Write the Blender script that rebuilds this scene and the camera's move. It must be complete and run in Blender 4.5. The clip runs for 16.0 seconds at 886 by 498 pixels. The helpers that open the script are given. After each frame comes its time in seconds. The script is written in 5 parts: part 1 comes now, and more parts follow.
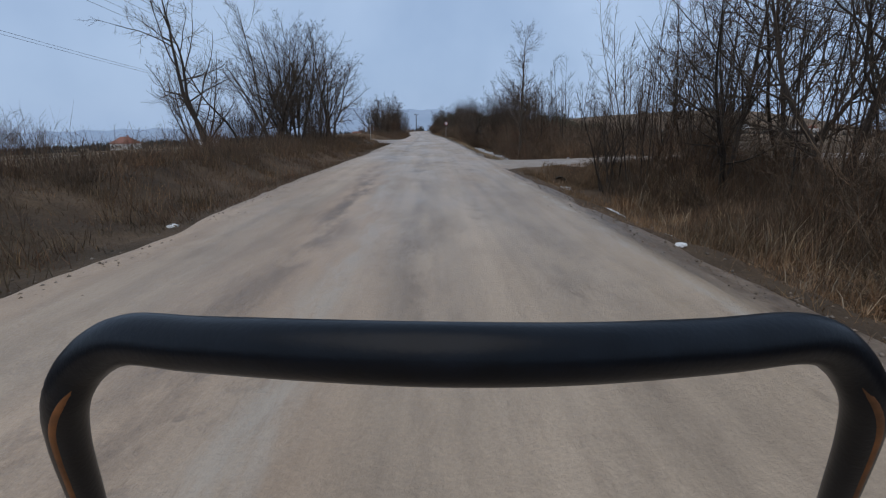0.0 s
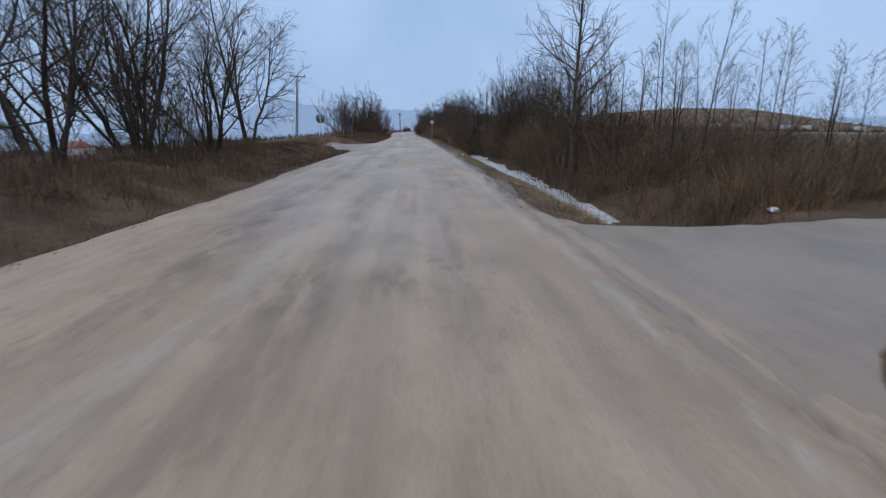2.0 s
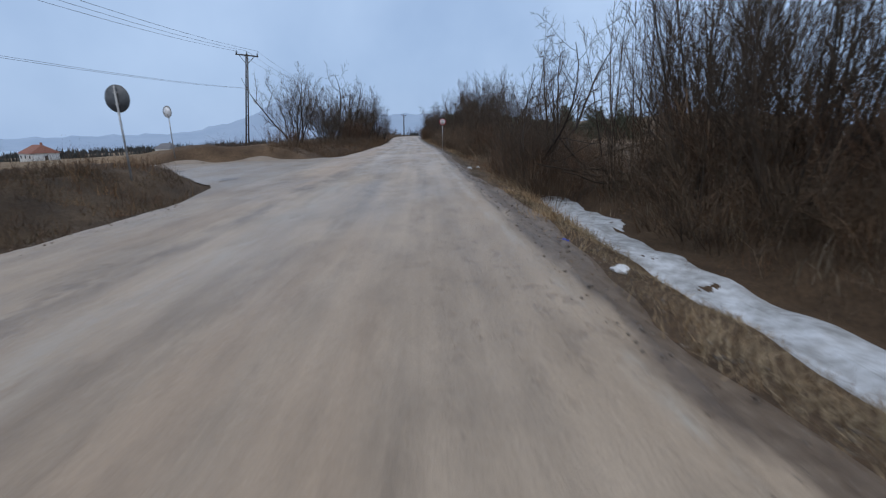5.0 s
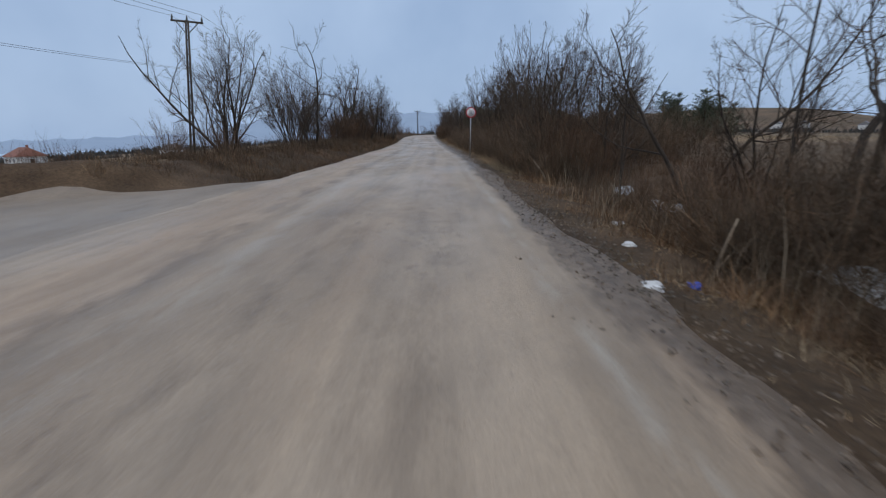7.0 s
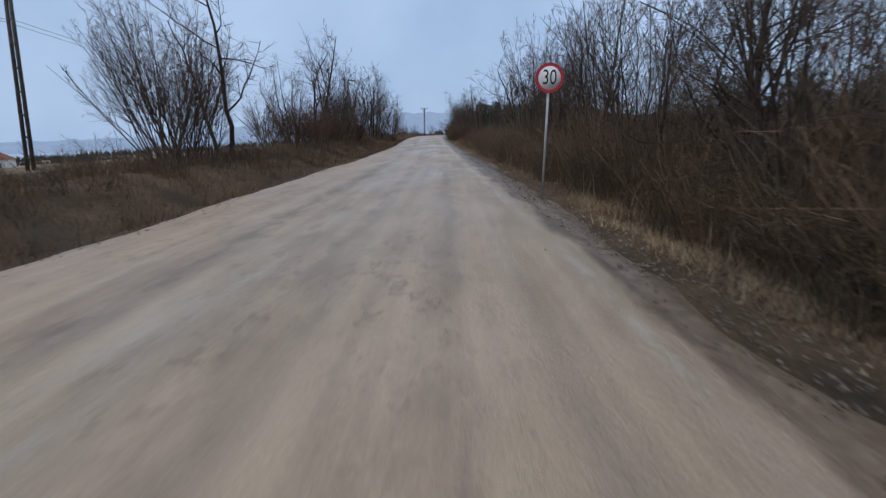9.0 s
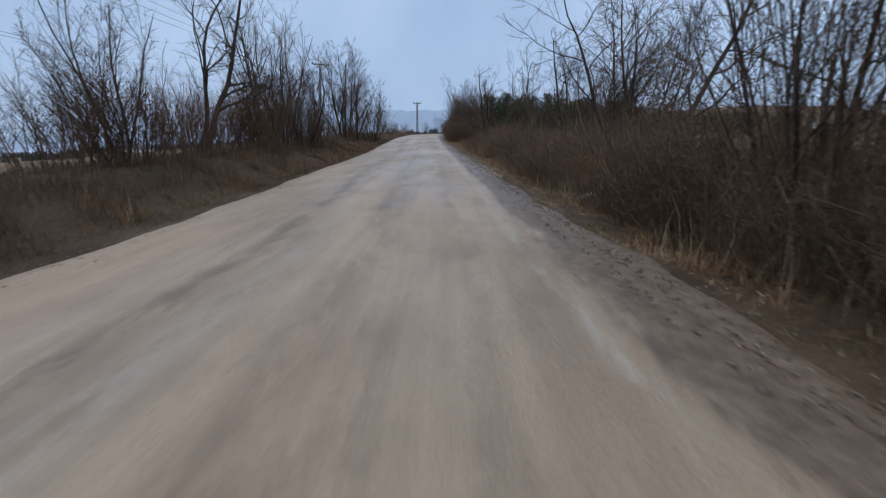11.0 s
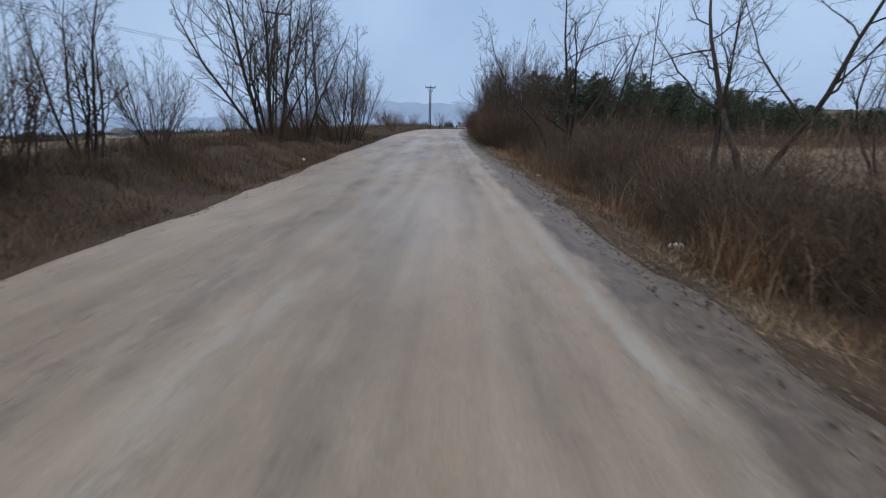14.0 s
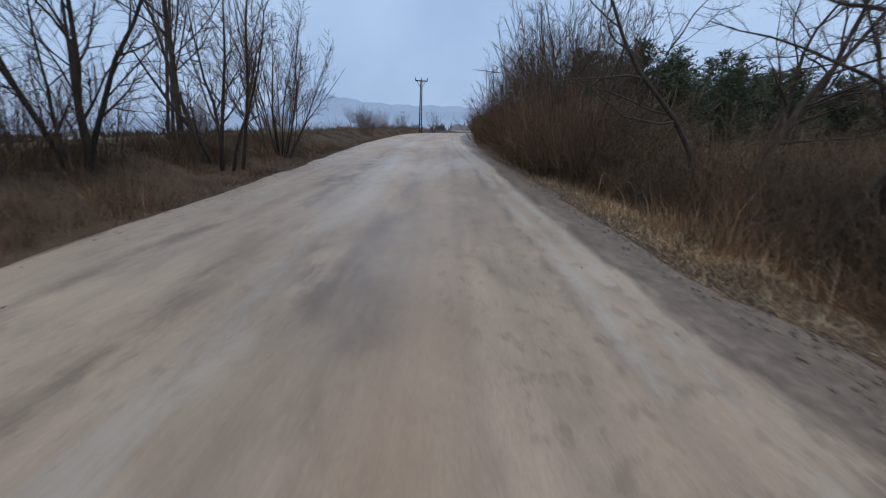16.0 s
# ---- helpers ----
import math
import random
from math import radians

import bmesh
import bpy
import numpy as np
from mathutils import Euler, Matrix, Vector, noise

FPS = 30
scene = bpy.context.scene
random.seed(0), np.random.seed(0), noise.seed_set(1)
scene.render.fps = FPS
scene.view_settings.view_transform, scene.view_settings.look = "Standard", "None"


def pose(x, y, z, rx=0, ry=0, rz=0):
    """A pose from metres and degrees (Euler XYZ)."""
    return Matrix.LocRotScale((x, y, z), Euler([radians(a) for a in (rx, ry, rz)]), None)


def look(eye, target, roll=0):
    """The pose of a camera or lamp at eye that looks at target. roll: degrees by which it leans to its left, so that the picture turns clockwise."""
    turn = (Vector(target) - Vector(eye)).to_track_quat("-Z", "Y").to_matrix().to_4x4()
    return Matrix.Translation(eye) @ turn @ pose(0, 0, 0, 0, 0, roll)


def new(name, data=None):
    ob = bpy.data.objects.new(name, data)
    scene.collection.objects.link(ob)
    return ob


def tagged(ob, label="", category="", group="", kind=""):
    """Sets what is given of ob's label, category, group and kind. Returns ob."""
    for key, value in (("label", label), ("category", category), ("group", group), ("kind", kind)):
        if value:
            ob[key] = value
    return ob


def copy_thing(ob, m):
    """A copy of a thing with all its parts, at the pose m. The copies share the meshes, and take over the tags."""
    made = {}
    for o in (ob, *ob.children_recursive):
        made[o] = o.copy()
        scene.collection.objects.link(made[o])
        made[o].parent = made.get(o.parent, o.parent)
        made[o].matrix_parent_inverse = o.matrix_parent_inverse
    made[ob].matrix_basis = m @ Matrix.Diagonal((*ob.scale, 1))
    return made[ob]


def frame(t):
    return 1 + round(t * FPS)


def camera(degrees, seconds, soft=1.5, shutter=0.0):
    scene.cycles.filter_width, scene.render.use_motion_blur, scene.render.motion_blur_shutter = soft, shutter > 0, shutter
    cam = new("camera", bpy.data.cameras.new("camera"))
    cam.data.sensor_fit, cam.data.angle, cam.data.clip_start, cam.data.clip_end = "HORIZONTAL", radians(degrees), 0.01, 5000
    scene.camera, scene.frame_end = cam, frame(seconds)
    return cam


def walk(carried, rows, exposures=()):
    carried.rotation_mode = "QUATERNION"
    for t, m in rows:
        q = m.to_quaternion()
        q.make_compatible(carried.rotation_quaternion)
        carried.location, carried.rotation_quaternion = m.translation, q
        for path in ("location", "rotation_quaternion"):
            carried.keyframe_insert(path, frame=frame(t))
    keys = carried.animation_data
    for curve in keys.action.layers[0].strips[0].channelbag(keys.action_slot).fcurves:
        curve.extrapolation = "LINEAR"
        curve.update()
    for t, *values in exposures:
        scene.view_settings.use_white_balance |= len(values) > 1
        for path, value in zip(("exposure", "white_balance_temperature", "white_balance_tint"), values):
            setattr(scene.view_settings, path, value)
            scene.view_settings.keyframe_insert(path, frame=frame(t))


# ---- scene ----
cam = camera(88.0, 16.0, 1.15, 0.2)
PATH = [
    (0, (-0.514, 5.009, 1.54), (-0.457, 6.944, 1.034), -0.5),
    (0.034, (-0.514, 5.009, 1.54), (-0.457, 6.944, 1.034), -0.5),
    (0.1, (-0.474, 5.846, 1.54), (-0.409, 7.78, 1.033), -0.52),
    (0.5, (-0.313, 9.196, 1.54), (-0.214, 11.126, 1.026), -0.6),
    (1, (-0.103, 13.373, 1.541), (0.012, 15.304, 1.031), -0.5),
    (1.5, (0.108, 17.542, 1.539), (0.23, 19.473, 1.031), -0.0),
    (2, (0.297, 21.712, 1.534), (0.402, 23.644, 1.028), -1.0),
    (2.5, (0.457, 25.883, 1.531), (0.535, 27.814, 1.018), -1.2),
    (3, (0.589, 30.054, 1.529), (0.668, 31.989, 1.031), -0.3),
    (5.3, (1.013, 49.303, 1.484), (1.083, 51.242, 0.995), -0.9),
    (5.5, (1.034, 50.983, 1.482), (1.089, 52.92, 0.988), -1.0),
    (6, (1.037, 55.195, 1.478), (1.076, 57.133, 0.983), -1.7),
    (6.5, (1.003, 59.424, 1.472), (1.027, 61.362, 0.98), -1.4),
    (7, (0.94, 63.67, 1.466), (0.946, 65.608, 0.972), -1.2),
    (7.5, (0.86, 67.933, 1.46), (0.84, 69.869, 0.958), -1.4),
    (8, (0.781, 72.208, 1.456), (0.751, 74.144, 0.955), -1.3),
    (8.5, (0.707, 76.494, 1.456), (0.675, 78.43, 0.957), -1.5),
    (9, (0.628, 80.786, 1.461), (0.598, 82.724, 0.968), -1.3),
    (9.2, (0.592, 82.503, 1.463), (0.57, 84.444, 0.984), -1.1),
    (11.5, (0.111, 102.253, 1.534), (0.112, 104.188, 1.03), -0.8),
    (12, (-0.007, 106.54, 1.541), (0.001, 108.476, 1.038), 1.7),
    (12.5, (-0.149, 110.816, 1.547), (-0.171, 112.751, 1.041), 1.3),
    (13, (-0.318, 115.072, 1.554), (-0.36, 117.005, 1.043), 1.3),
    (13.5, (-0.504, 119.31, 1.558), (-0.56, 121.239, 1.032), 1.3),
    (14, (-0.686, 123.526, 1.56), (-0.737, 125.455, 1.034), 0.8),
    (14.5, (-0.87, 127.722, 1.568), (-0.908, 129.656, 1.059), 0.3),
    (15, (-1.07, 131.889, 1.582), (-1.106, 133.823, 1.075), -0.6),
    (15.5, (-1.294, 136.031, 1.591), (-1.323, 137.961, 1.067), 0.1),
    (16, (-1.536, 140.172, 1.594), (-1.55, 142.104, 1.078), 1.1),
]
EXPOSURES = [(0, -0.16, 6380, 10), (0.9, -0.06, 6080, 10), (3, 0.0, 6100, 10), (5.5, -0.08, 6300, 10), (6.5, -0.16, 6400, 10), (7.5, -0.19, 6400, 10), (8.5, -0.1, 6350, 10), (9.2, -0.02, 6350, 10), (16, -0.02, 6280, 10)]
walk(cam, [(t, look(eye, target, roll)) for t, eye, target, roll in PATH], EXPOSURES)
SKY_DARK, SKY_LIGHT, SUN_POWER = (3.85, 5.25, 7.6), (5.55, 7.1, 9.5), 1.25

# ---- world and light ----
world = bpy.data.worlds.new("overcast_sky")
scene.world = world
world.use_nodes = True
wn, wl = world.node_tree.nodes, world.node_tree.links
bg = wn["Background"]
sky = wn.new("ShaderNodeTexSky")
sky.sky_type, sky.sun_disc = "NISHITA", False
sky.sun_elevation, sky.sun_rotation = radians(38), radians(200)
sky.air_density, sky.dust_density, sky.ozone_density = 1.0, 3.0, 1.5
cloud = wn.new("ShaderNodeTexNoise")
cloud.inputs["Scale"].default_value, cloud.inputs["Detail"].default_value = 2.2, 5.0
cloud_ramp = wn.new("ShaderNodeValToRGB")
cloud_ramp.color_ramp.elements[0].position, cloud_ramp.color_ramp.elements[1].position = 0.35, 0.7
cloud_ramp.color_ramp.elements[0].color = (*SKY_DARK, 1)
cloud_ramp.color_ramp.elements[1].color = (*SKY_LIGHT, 1)
veil = wn.new("ShaderNodeMixRGB")
veil.inputs[0].default_value = 0.9
wl.new(cloud.outputs["Fac"], cloud_ramp.inputs[0])
wl.new(sky.outputs[0], veil.inputs[1])
wl.new(cloud_ramp.outputs[0], veil.inputs[2])
wl.new(veil.outputs[0], bg.inputs[0])
bg.inputs[1].default_value = 0.1
sun_data = bpy.data.lights.new("sun", "SUN")
sun_data.energy, sun_data.angle, sun_data.color = SUN_POWER, radians(70), (1.0, 0.9, 0.78)
sun = new("sun", sun_data)
sun.matrix_world = look((0, 0, 60), (8, 25, 0))


# ---- materials ----
def shader(name, rough=0.85, metal=0.0):
    m = bpy.data.materials.new(name)
    m.use_nodes = True
    nt = m.node_tree
    p = nt.nodes["Principled BSDF"]
    p.inputs["Roughness"].default_value, p.inputs["Metallic"].default_value = rough, metal
    if "Specular IOR Level" in p.inputs:
        p.inputs["Specular IOR Level"].default_value = 0.3
    return m, nt, p


def position(nt, scale=(1, 1, 1), object_space=False):
    mp = nt.nodes.new("ShaderNodeMapping")
    mp.inputs["Scale"].default_value = scale
    if object_space:
        nt.links.new(nt.nodes.new("ShaderNodeTexCoord").outputs["Object"], mp.inputs[0])
    else:
        nt.links.new(nt.nodes.new("ShaderNodeNewGeometry").outputs["Position"], mp.inputs[0])
    return mp.outputs[0]


def noise_tex(nt, vec, scale, detail=4.0, rough=0.55):
    n = nt.nodes.new("ShaderNodeTexNoise")
    n.inputs["Scale"].default_value, n.inputs["Detail"].default_value = scale, detail
    n.inputs["Roughness"].default_value = rough
    nt.links.new(vec, n.inputs["Vector"])
    return n.outputs["Fac"]


def ramp(nt, fac, stops):
    r = nt.nodes.new("ShaderNodeValToRGB")
    el = r.color_ramp.elements
    while len(el) < len(stops):
        el.new(0.5)
    for e, (pos, col) in zip(el, stops):
        e.position, e.color = pos, (*col, 1)
    nt.links.new(fac, r.inputs[0])
    return r.outputs[0]


def mix(nt, fac, a, b, how="MIX"):
    x = nt.nodes.new("ShaderNodeMixRGB")
    x.blend_type = how
    for socket, v in zip(x.inputs, (fac, a, b)):
        if isinstance(v, (int, float)):
            socket.default_value = v
        elif isinstance(v, tuple):
            socket.default_value = (*v, 1)
        else:
            nt.links.new(v, socket)
    return x.outputs[0]


def bump(nt, p, height, strength, distance):
    b = nt.nodes.new("ShaderNodeBump")
    b.inputs["Strength"].default_value, b.inputs["Distance"].default_value = strength, distance
    nt.links.new(height, b.inputs["Height"])
    nt.links.new(b.outputs[0], p.inputs["Normal"])


def grey(v):
    return (v, v, v)


def mat_road(margins=True):
    """Packed pale gravel; towards its margins it breaks up into dark damp grit."""
    m, nt, p = shader("packed_gravel" if margins else "track_gravel", 0.8)
    pos = position(nt)
    along = position(nt, (1.0, 0.1, 1.0))
    c = ramp(nt, noise_tex(nt, position(nt, (1.0, 0.3, 1.0)), 0.4, 6, 0.6), [(0.3, (0.298, 0.216, 0.143)), (0.5, (0.356, 0.267, 0.183)), (0.7, (0.414, 0.319, 0.228))])
    streak = ramp(nt, noise_tex(nt, along, 1.3, 6, 0.6), [(0.3, grey(0.9)), (0.7, grey(1.08))])
    c = mix(nt, 1.0, c, streak, "MULTIPLY")
    blotch = ramp(nt, noise_tex(nt, position(nt, (1.0, 0.5, 1.0)), 1.4, 7, 0.65), [(0.34, grey(0.84)), (0.5, grey(1.0)), (0.68, grey(1.09))])
    c = mix(nt, 1.0, c, blotch, "MULTIPLY")
    tracks = ramp(nt, noise_tex(nt, position(nt, (1.0, 0.025, 1.0)), 3.4, 4, 0.6), [(0.32, grey(0.87)), (0.5, grey(1.0)), (0.68, grey(1.12))])
    c = mix(nt, 1.0, c, tracks, "MULTIPLY")
    chips = ramp(nt, noise_tex(nt, position(nt, (1.0, 0.5, 1.0)), 11.0, 4, 0.7), [(0.27, grey(0.78)), (0.37, grey(1.0)), (0.66, grey(1.0)), (0.76, grey(1.2))])
    c = mix(nt, 1.0, c, chips, "MULTIPLY")
    ochre = ramp(nt, noise_tex(nt, position(nt, (0.7, 0.06, 1)), 0.6, 4), [(0.5, grey(0.0)), (0.66, grey(1.0))])
    c = mix(nt, mix(nt, 0.4, (0, 0, 0), ochre), c, (0.455, 0.289, 0.171))
    worn = ramp(nt, noise_tex(nt, position(nt, (1.0, 0.22, 1.0)), 0.5, 5, 0.6), [(0.47, grey(0.0)), (0.6, grey(1.0))])
    pits = ramp(nt, noise_tex(nt, position(nt, (1.0, 0.6, 1.0)), 6.2, 5, 0.62), [(0.36, grey(1.0)), (0.45, grey(0.0))])
    dent = mix(nt, 1.0, worn, pits, "MULTIPLY")
    # the pits' shade is put into the colour, besides their bump
    c = mix(nt, mix(nt, 0.42, (0, 0, 0), dent), c, (0.151, 0.106, 0.071))
    mud = ramp(nt, noise_tex(nt, position(nt, (1.0, 0.22, 1.0)), 0.95, 8, 0.72), [(0.56, grey(0.0)), (0.66, grey(1.0))])
    c = mix(nt, mix(nt, 0.34, (0, 0, 0), mud), c, (0.167, 0.119, 0.081))
    grit = ramp(nt, noise_tex(nt, pos, 45.0, 4, 0.75), [(0.3, grey(0.7)), (0.7, grey(1.3))])
    c = mix(nt, 0.5, c, mix(nt, 1.0, c, grit, "MULTIPLY"))
    if not margins:
        c = mix(nt, 0.6, c, mix(nt, 1.0, (0.222, 0.178, 0.137), blotch, "MULTIPLY"))
    if margins:
        at = nt.nodes.new("ShaderNodeAttribute")
        at.attribute_name = "margin"
        wob = nt.nodes.new("ShaderNodeMath")
        wob.operation = "MULTIPLY_ADD"
        wob.inputs[1].default_value, wob.inputs[2].default_value = 1.1, -0.55
        nt.links.new(noise_tex(nt, position(nt, (1, 0.3, 1)), 1.3, 7, 0.65), wob.inputs[0])
        tot = nt.nodes.new("ShaderNodeMath")
        nt.links.new(at.outputs["Fac"], tot.inputs[0])
        nt.links.new(wob.outputs[0], tot.inputs[1])
        fac = ramp(nt, tot.outputs[0], [(0.42, grey(0.0)), (0.58, grey(1.0))])
        dirt = ramp(nt, noise_tex(nt, pos, 6.0, 7, 0.75), [(0.3, (0.086, 0.058, 0.037)), (0.5, (0.167, 0.119, 0.08)), (0.7, (0.263, 0.199, 0.141))])
        c = mix(nt, fac, c, dirt)
        for name, colour, strength in (("damp", (0.136, 0.093, 0.061), 0.75), ("groove", (0.096, 0.068, 0.046), 0.85), ("crest", (0.43, 0.375, 0.305), 0.8)):
            at = nt.nodes.new("ShaderNodeAttribute")
            at.attribute_name = name
            gap = ramp(nt, noise_tex(nt, position(nt, (1.5, 0.45, 1)), 1.6, 7, 0.72), [(0.43, grey(0.0)), (0.57, grey(strength))])
            c = mix(nt, mix(nt, 1.0, at.outputs["Fac"], gap, "MULTIPLY"), c, colour)
    nt.links.new(c, p.inputs["Base Color"])
    wet = ramp(nt, noise_tex(nt, position(nt, (1.0, 0.3, 1.0)), 0.5, 4), [(0.36, grey(0.33)), (0.6, grey(0.52))])
    nt.links.new(wet, p.inputs["Roughness"])
    p.inputs["Specular IOR Level"].default_value = 0.45
    h = mix(nt, 0.35, noise_tex(nt, pos, 20.0, 5, 0.75), noise_tex(nt, position(nt, (1, 0.6, 1)), 3.0, 6, 0.65))
    h = mix(nt, mix(nt, 0.6, (0, 0, 0), dent), h, (0, 0, 0))
    bump(nt, p, h, 0.5, 0.06)
    return m


def mat_ground(name, cols, scale=0.6):
    m, nt, p = shader(name, 0.95)
    pos = position(nt)
    a = ramp(nt, noise_tex(nt, pos, scale, 6, 0.6), [(0.3, cols[0]), (0.5, cols[1]), (0.7, cols[2])])
    b = ramp(nt, noise_tex(nt, pos, 14.0, 5, 0.7), [(0.3, grey(0.6)), (0.7, grey(1.3))])
    field = ramp(nt, noise_tex(nt, position(nt, (0.02, 0.05, 0.02)), 1.0, 4), [(0.38, (0.75, 0.76, 0.72)), (0.62, (1.2, 1.1, 1.02))])
    at = nt.nodes.new("ShaderNodeAttribute")
    at.attribute_name = "field"
    rows = ramp(nt, noise_tex(nt, position(nt, (1.6, 0.06, 1.0)), 1.0, 5, 0.6), [(0.35, (0.2, 0.145, 0.092)), (0.65, (0.3, 0.23, 0.15))])
    a = mix(nt, at.outputs["Fac"], a, rows)
    nt.links.new(mix(nt, 1.0, mix(nt, 1.0, a, b, "MULTIPLY"), field, "MULTIPLY"), p.inputs["Base Color"])
    bump(nt, p, noise_tex(nt, pos, 9.0, 6, 0.7), 0.8, 0.08)
    return m


def mat_strands(name, cols, rough=0.8):
    m, nt, p = shader(name, rough)
    g = nt.nodes.new("ShaderNodeNewGeometry")
    c = ramp(nt, g.outputs["Random Per Island"], [(i / (len(cols) - 1), c) for i, c in enumerate(cols)])
    patch = ramp(nt, noise_tex(nt, position(nt), 0.8, 5, 0.65), [(0.33, (0.62, 0.66, 0.66)), (0.5, (0.95, 0.95, 0.95)), (0.66, (1.45, 1.3, 1.15))])
    nt.links.new(mix(nt, 1.0, c, patch, "MULTIPLY"), p.inputs["Base Color"])
    return m


def mat_bark(name, dark, light, scale=9.0):
    m, nt, p = shader(name, 0.9)
    pos = position(nt, (1, 1, 0.35), True)
    c = ramp(nt, noise_tex(nt, pos, scale, 6, 0.65), [(0.3, dark), (0.7, light)])
    info = nt.nodes.new("ShaderNodeObjectInfo")
    tint = ramp(nt, info.outputs["Random"], [(0.0, grey(0.75)), (1.0, grey(1.25))])
    nt.links.new(mix(nt, 1.0, c, tint, "MULTIPLY"), p.inputs["Base Color"])
    bump(nt, p, noise_tex(nt, pos, scale * 3, 5, 0.7), 0.6, 0.02)
    return m


def mat_plain(name, dark, light, rough=0.6, metal=0.0, scale=6.0, depth=0.004):
    m, nt, p = shader(name, rough, metal)
    pos = position(nt, (1, 1, 1), True)
    nt.links.new(ramp(nt, noise_tex(nt, pos, scale, 6, 0.6), [(0.35, dark), (0.65, light)]), p.inputs["Base Color"])
    bump(nt, p, noise_tex(nt, pos, scale * 6, 4, 0.6), 0.3, depth)
    return m


ROAD, TRACK = mat_road(), mat_road(False)
GROUND = mat_ground("dry_verge", [(0.054, 0.036, 0.022), (0.094, 0.063, 0.038), (0.144, 0.098, 0.06)])

GRASS = mat_strands("dry_grass", [(0.08, 0.051, 0.028), (0.155, 0.099, 0.053), (0.257, 0.17, 0.091), (0.112, 0.074, 0.041)])
STRAW = mat_strands("pale_straw", [(0.2, 0.14, 0.08), (0.36, 0.27, 0.165), (0.46, 0.36, 0.23), (0.26, 0.19, 0.11)])
REED = mat_strands("brown_reed", [(0.08, 0.051, 0.03), (0.161, 0.101, 0.06), (0.246, 0.167, 0.1)])
OCHRE = mat_strands("ochre_grass", [(0.103, 0.06, 0.032), (0.198, 0.12, 0.063), (0.292, 0.185, 0.104), (0.146, 0.09, 0.05)])
CANE = mat_strands("brown_canes", [(0.056, 0.035, 0.022), (0.112, 0.068, 0.041), (0.091, 0.071, 0.048), (0.193, 0.126, 0.077), (0.064, 0.049, 0.033)])
STALK = mat_strands("pale_stalks", [(0.16, 0.115, 0.075), (0.26, 0.2, 0.135), (0.36, 0.29, 0.205)])
OLIVE = mat_strands("olive_winter_grass", [(0.045, 0.036, 0.021), (0.086, 0.069, 0.039), (0.139, 0.107, 0.063), (0.064, 0.048, 0.03)])
WEEDS = mat_strands("dead_weeds", [(0.051, 0.03, 0.018), (0.098, 0.056, 0.032), (0.155, 0.091, 0.051)])
BARK = mat_bark("grey_bark", (0.043, 0.034, 0.027), (0.107, 0.087, 0.068))
BARK_DARK = mat_bark("dark_bark", (0.027, 0.02, 0.016), (0.07, 0.054, 0.04))
TWIG = mat_bark("grey_brown_twigs", (0.048, 0.034, 0.024), (0.102, 0.073, 0.05), 3.0)
TWIG_RED = mat_bark("reddish_twigs", (0.064, 0.036, 0.022), (0.134, 0.081, 0.048), 3.0)
NEEDLE = mat_strands("pine_needles", [(0.045, 0.058, 0.036), (0.068, 0.086, 0.052), (0.098, 0.114, 0.07)], 0.7)
SNOW = mat_plain("old_snow", (0.3, 0.3, 0.295), (0.6, 0.615, 0.63), 0.6, 0, 3.5, 0.03)
STEEL = mat_plain("galvanised_steel", (0.3, 0.3, 0.3), (0.5, 0.5, 0.49), 0.5, 0.5, 5.0)
SIGN_BACK = mat_plain("grey_sign_back", (0.1, 0.105, 0.11), (0.16, 0.165, 0.17), 0.6, 0.2)
SIGN_WHITE = mat_plain("sign_white", (0.66, 0.66, 0.66), (0.78, 0.78, 0.78), 0.5)
SIGN_RED = mat_plain("sign_red", (0.36, 0.03, 0.035), (0.46, 0.045, 0.05), 0.5)
SIGN_BLACK = mat_plain("sign_black", (0.02, 0.02, 0.02), (0.035, 0.035, 0.035), 0.5)
POLE_DARK = mat_plain("tarred_pole", (0.045, 0.038, 0.033), (0.1, 0.085, 0.072), 0.85)
WIRE = mat_plain("wire_metal", (0.1, 0.1, 0.11), (0.16, 0.16, 0.17), 0.5)
# concrete colour darkened to carry the shade inside the culvert mouth
PIPE = mat_plain("shade_dark_concrete", (0.03, 0.026, 0.022), (0.07, 0.06, 0.05), 0.9, 0, 7.0, 0.01)
PLASTER = mat_plain("white_plaster", (0.62, 0.6, 0.56), (0.74, 0.72, 0.68), 0.9)
TILES = mat_plain("red_roof", (0.2, 0.085, 0.06), (0.29, 0.13, 0.09), 0.8)
ROOF_GREY = mat_plain("grey_roof", (0.12, 0.115, 0.115), (0.2, 0.19, 0.19), 0.8)
GLASS = mat_plain("dark_window", (0.03, 0.035, 0.04), (0.05, 0.055, 0.065), 0.15)
BLUE = mat_plain("blue_plastic", (0.01, 0.05, 0.42), (0.02, 0.09, 0.6), 0.35)
LITTER = mat_plain("white_plastic", (0.55, 0.55, 0.54), (0.75, 0.75, 0.74), 0.5)
WATER, _nt, _p = shader("muddy_water", 0.42)
_p.inputs["Base Color"].default_value = (0.19, 0.155, 0.125, 1)
RUBBER = mat_plain("black_foam_grip", (0.001, 0.0018, 0.0035), (0.0025, 0.004, 0.007), 0.33, 0, 30.0, 0.001)
RUBBER.node_tree.nodes["Principled BSDF"].inputs["Specular IOR Level"].default_value = 0.2
# warm orange reflection on the bar, painted as a colour
ORANGE_SHEEN = mat_plain("orange_sheen", (0.035, 0.016, 0.007), (0.22, 0.085, 0.026), 0.6, 0, 14.0, 0.001)
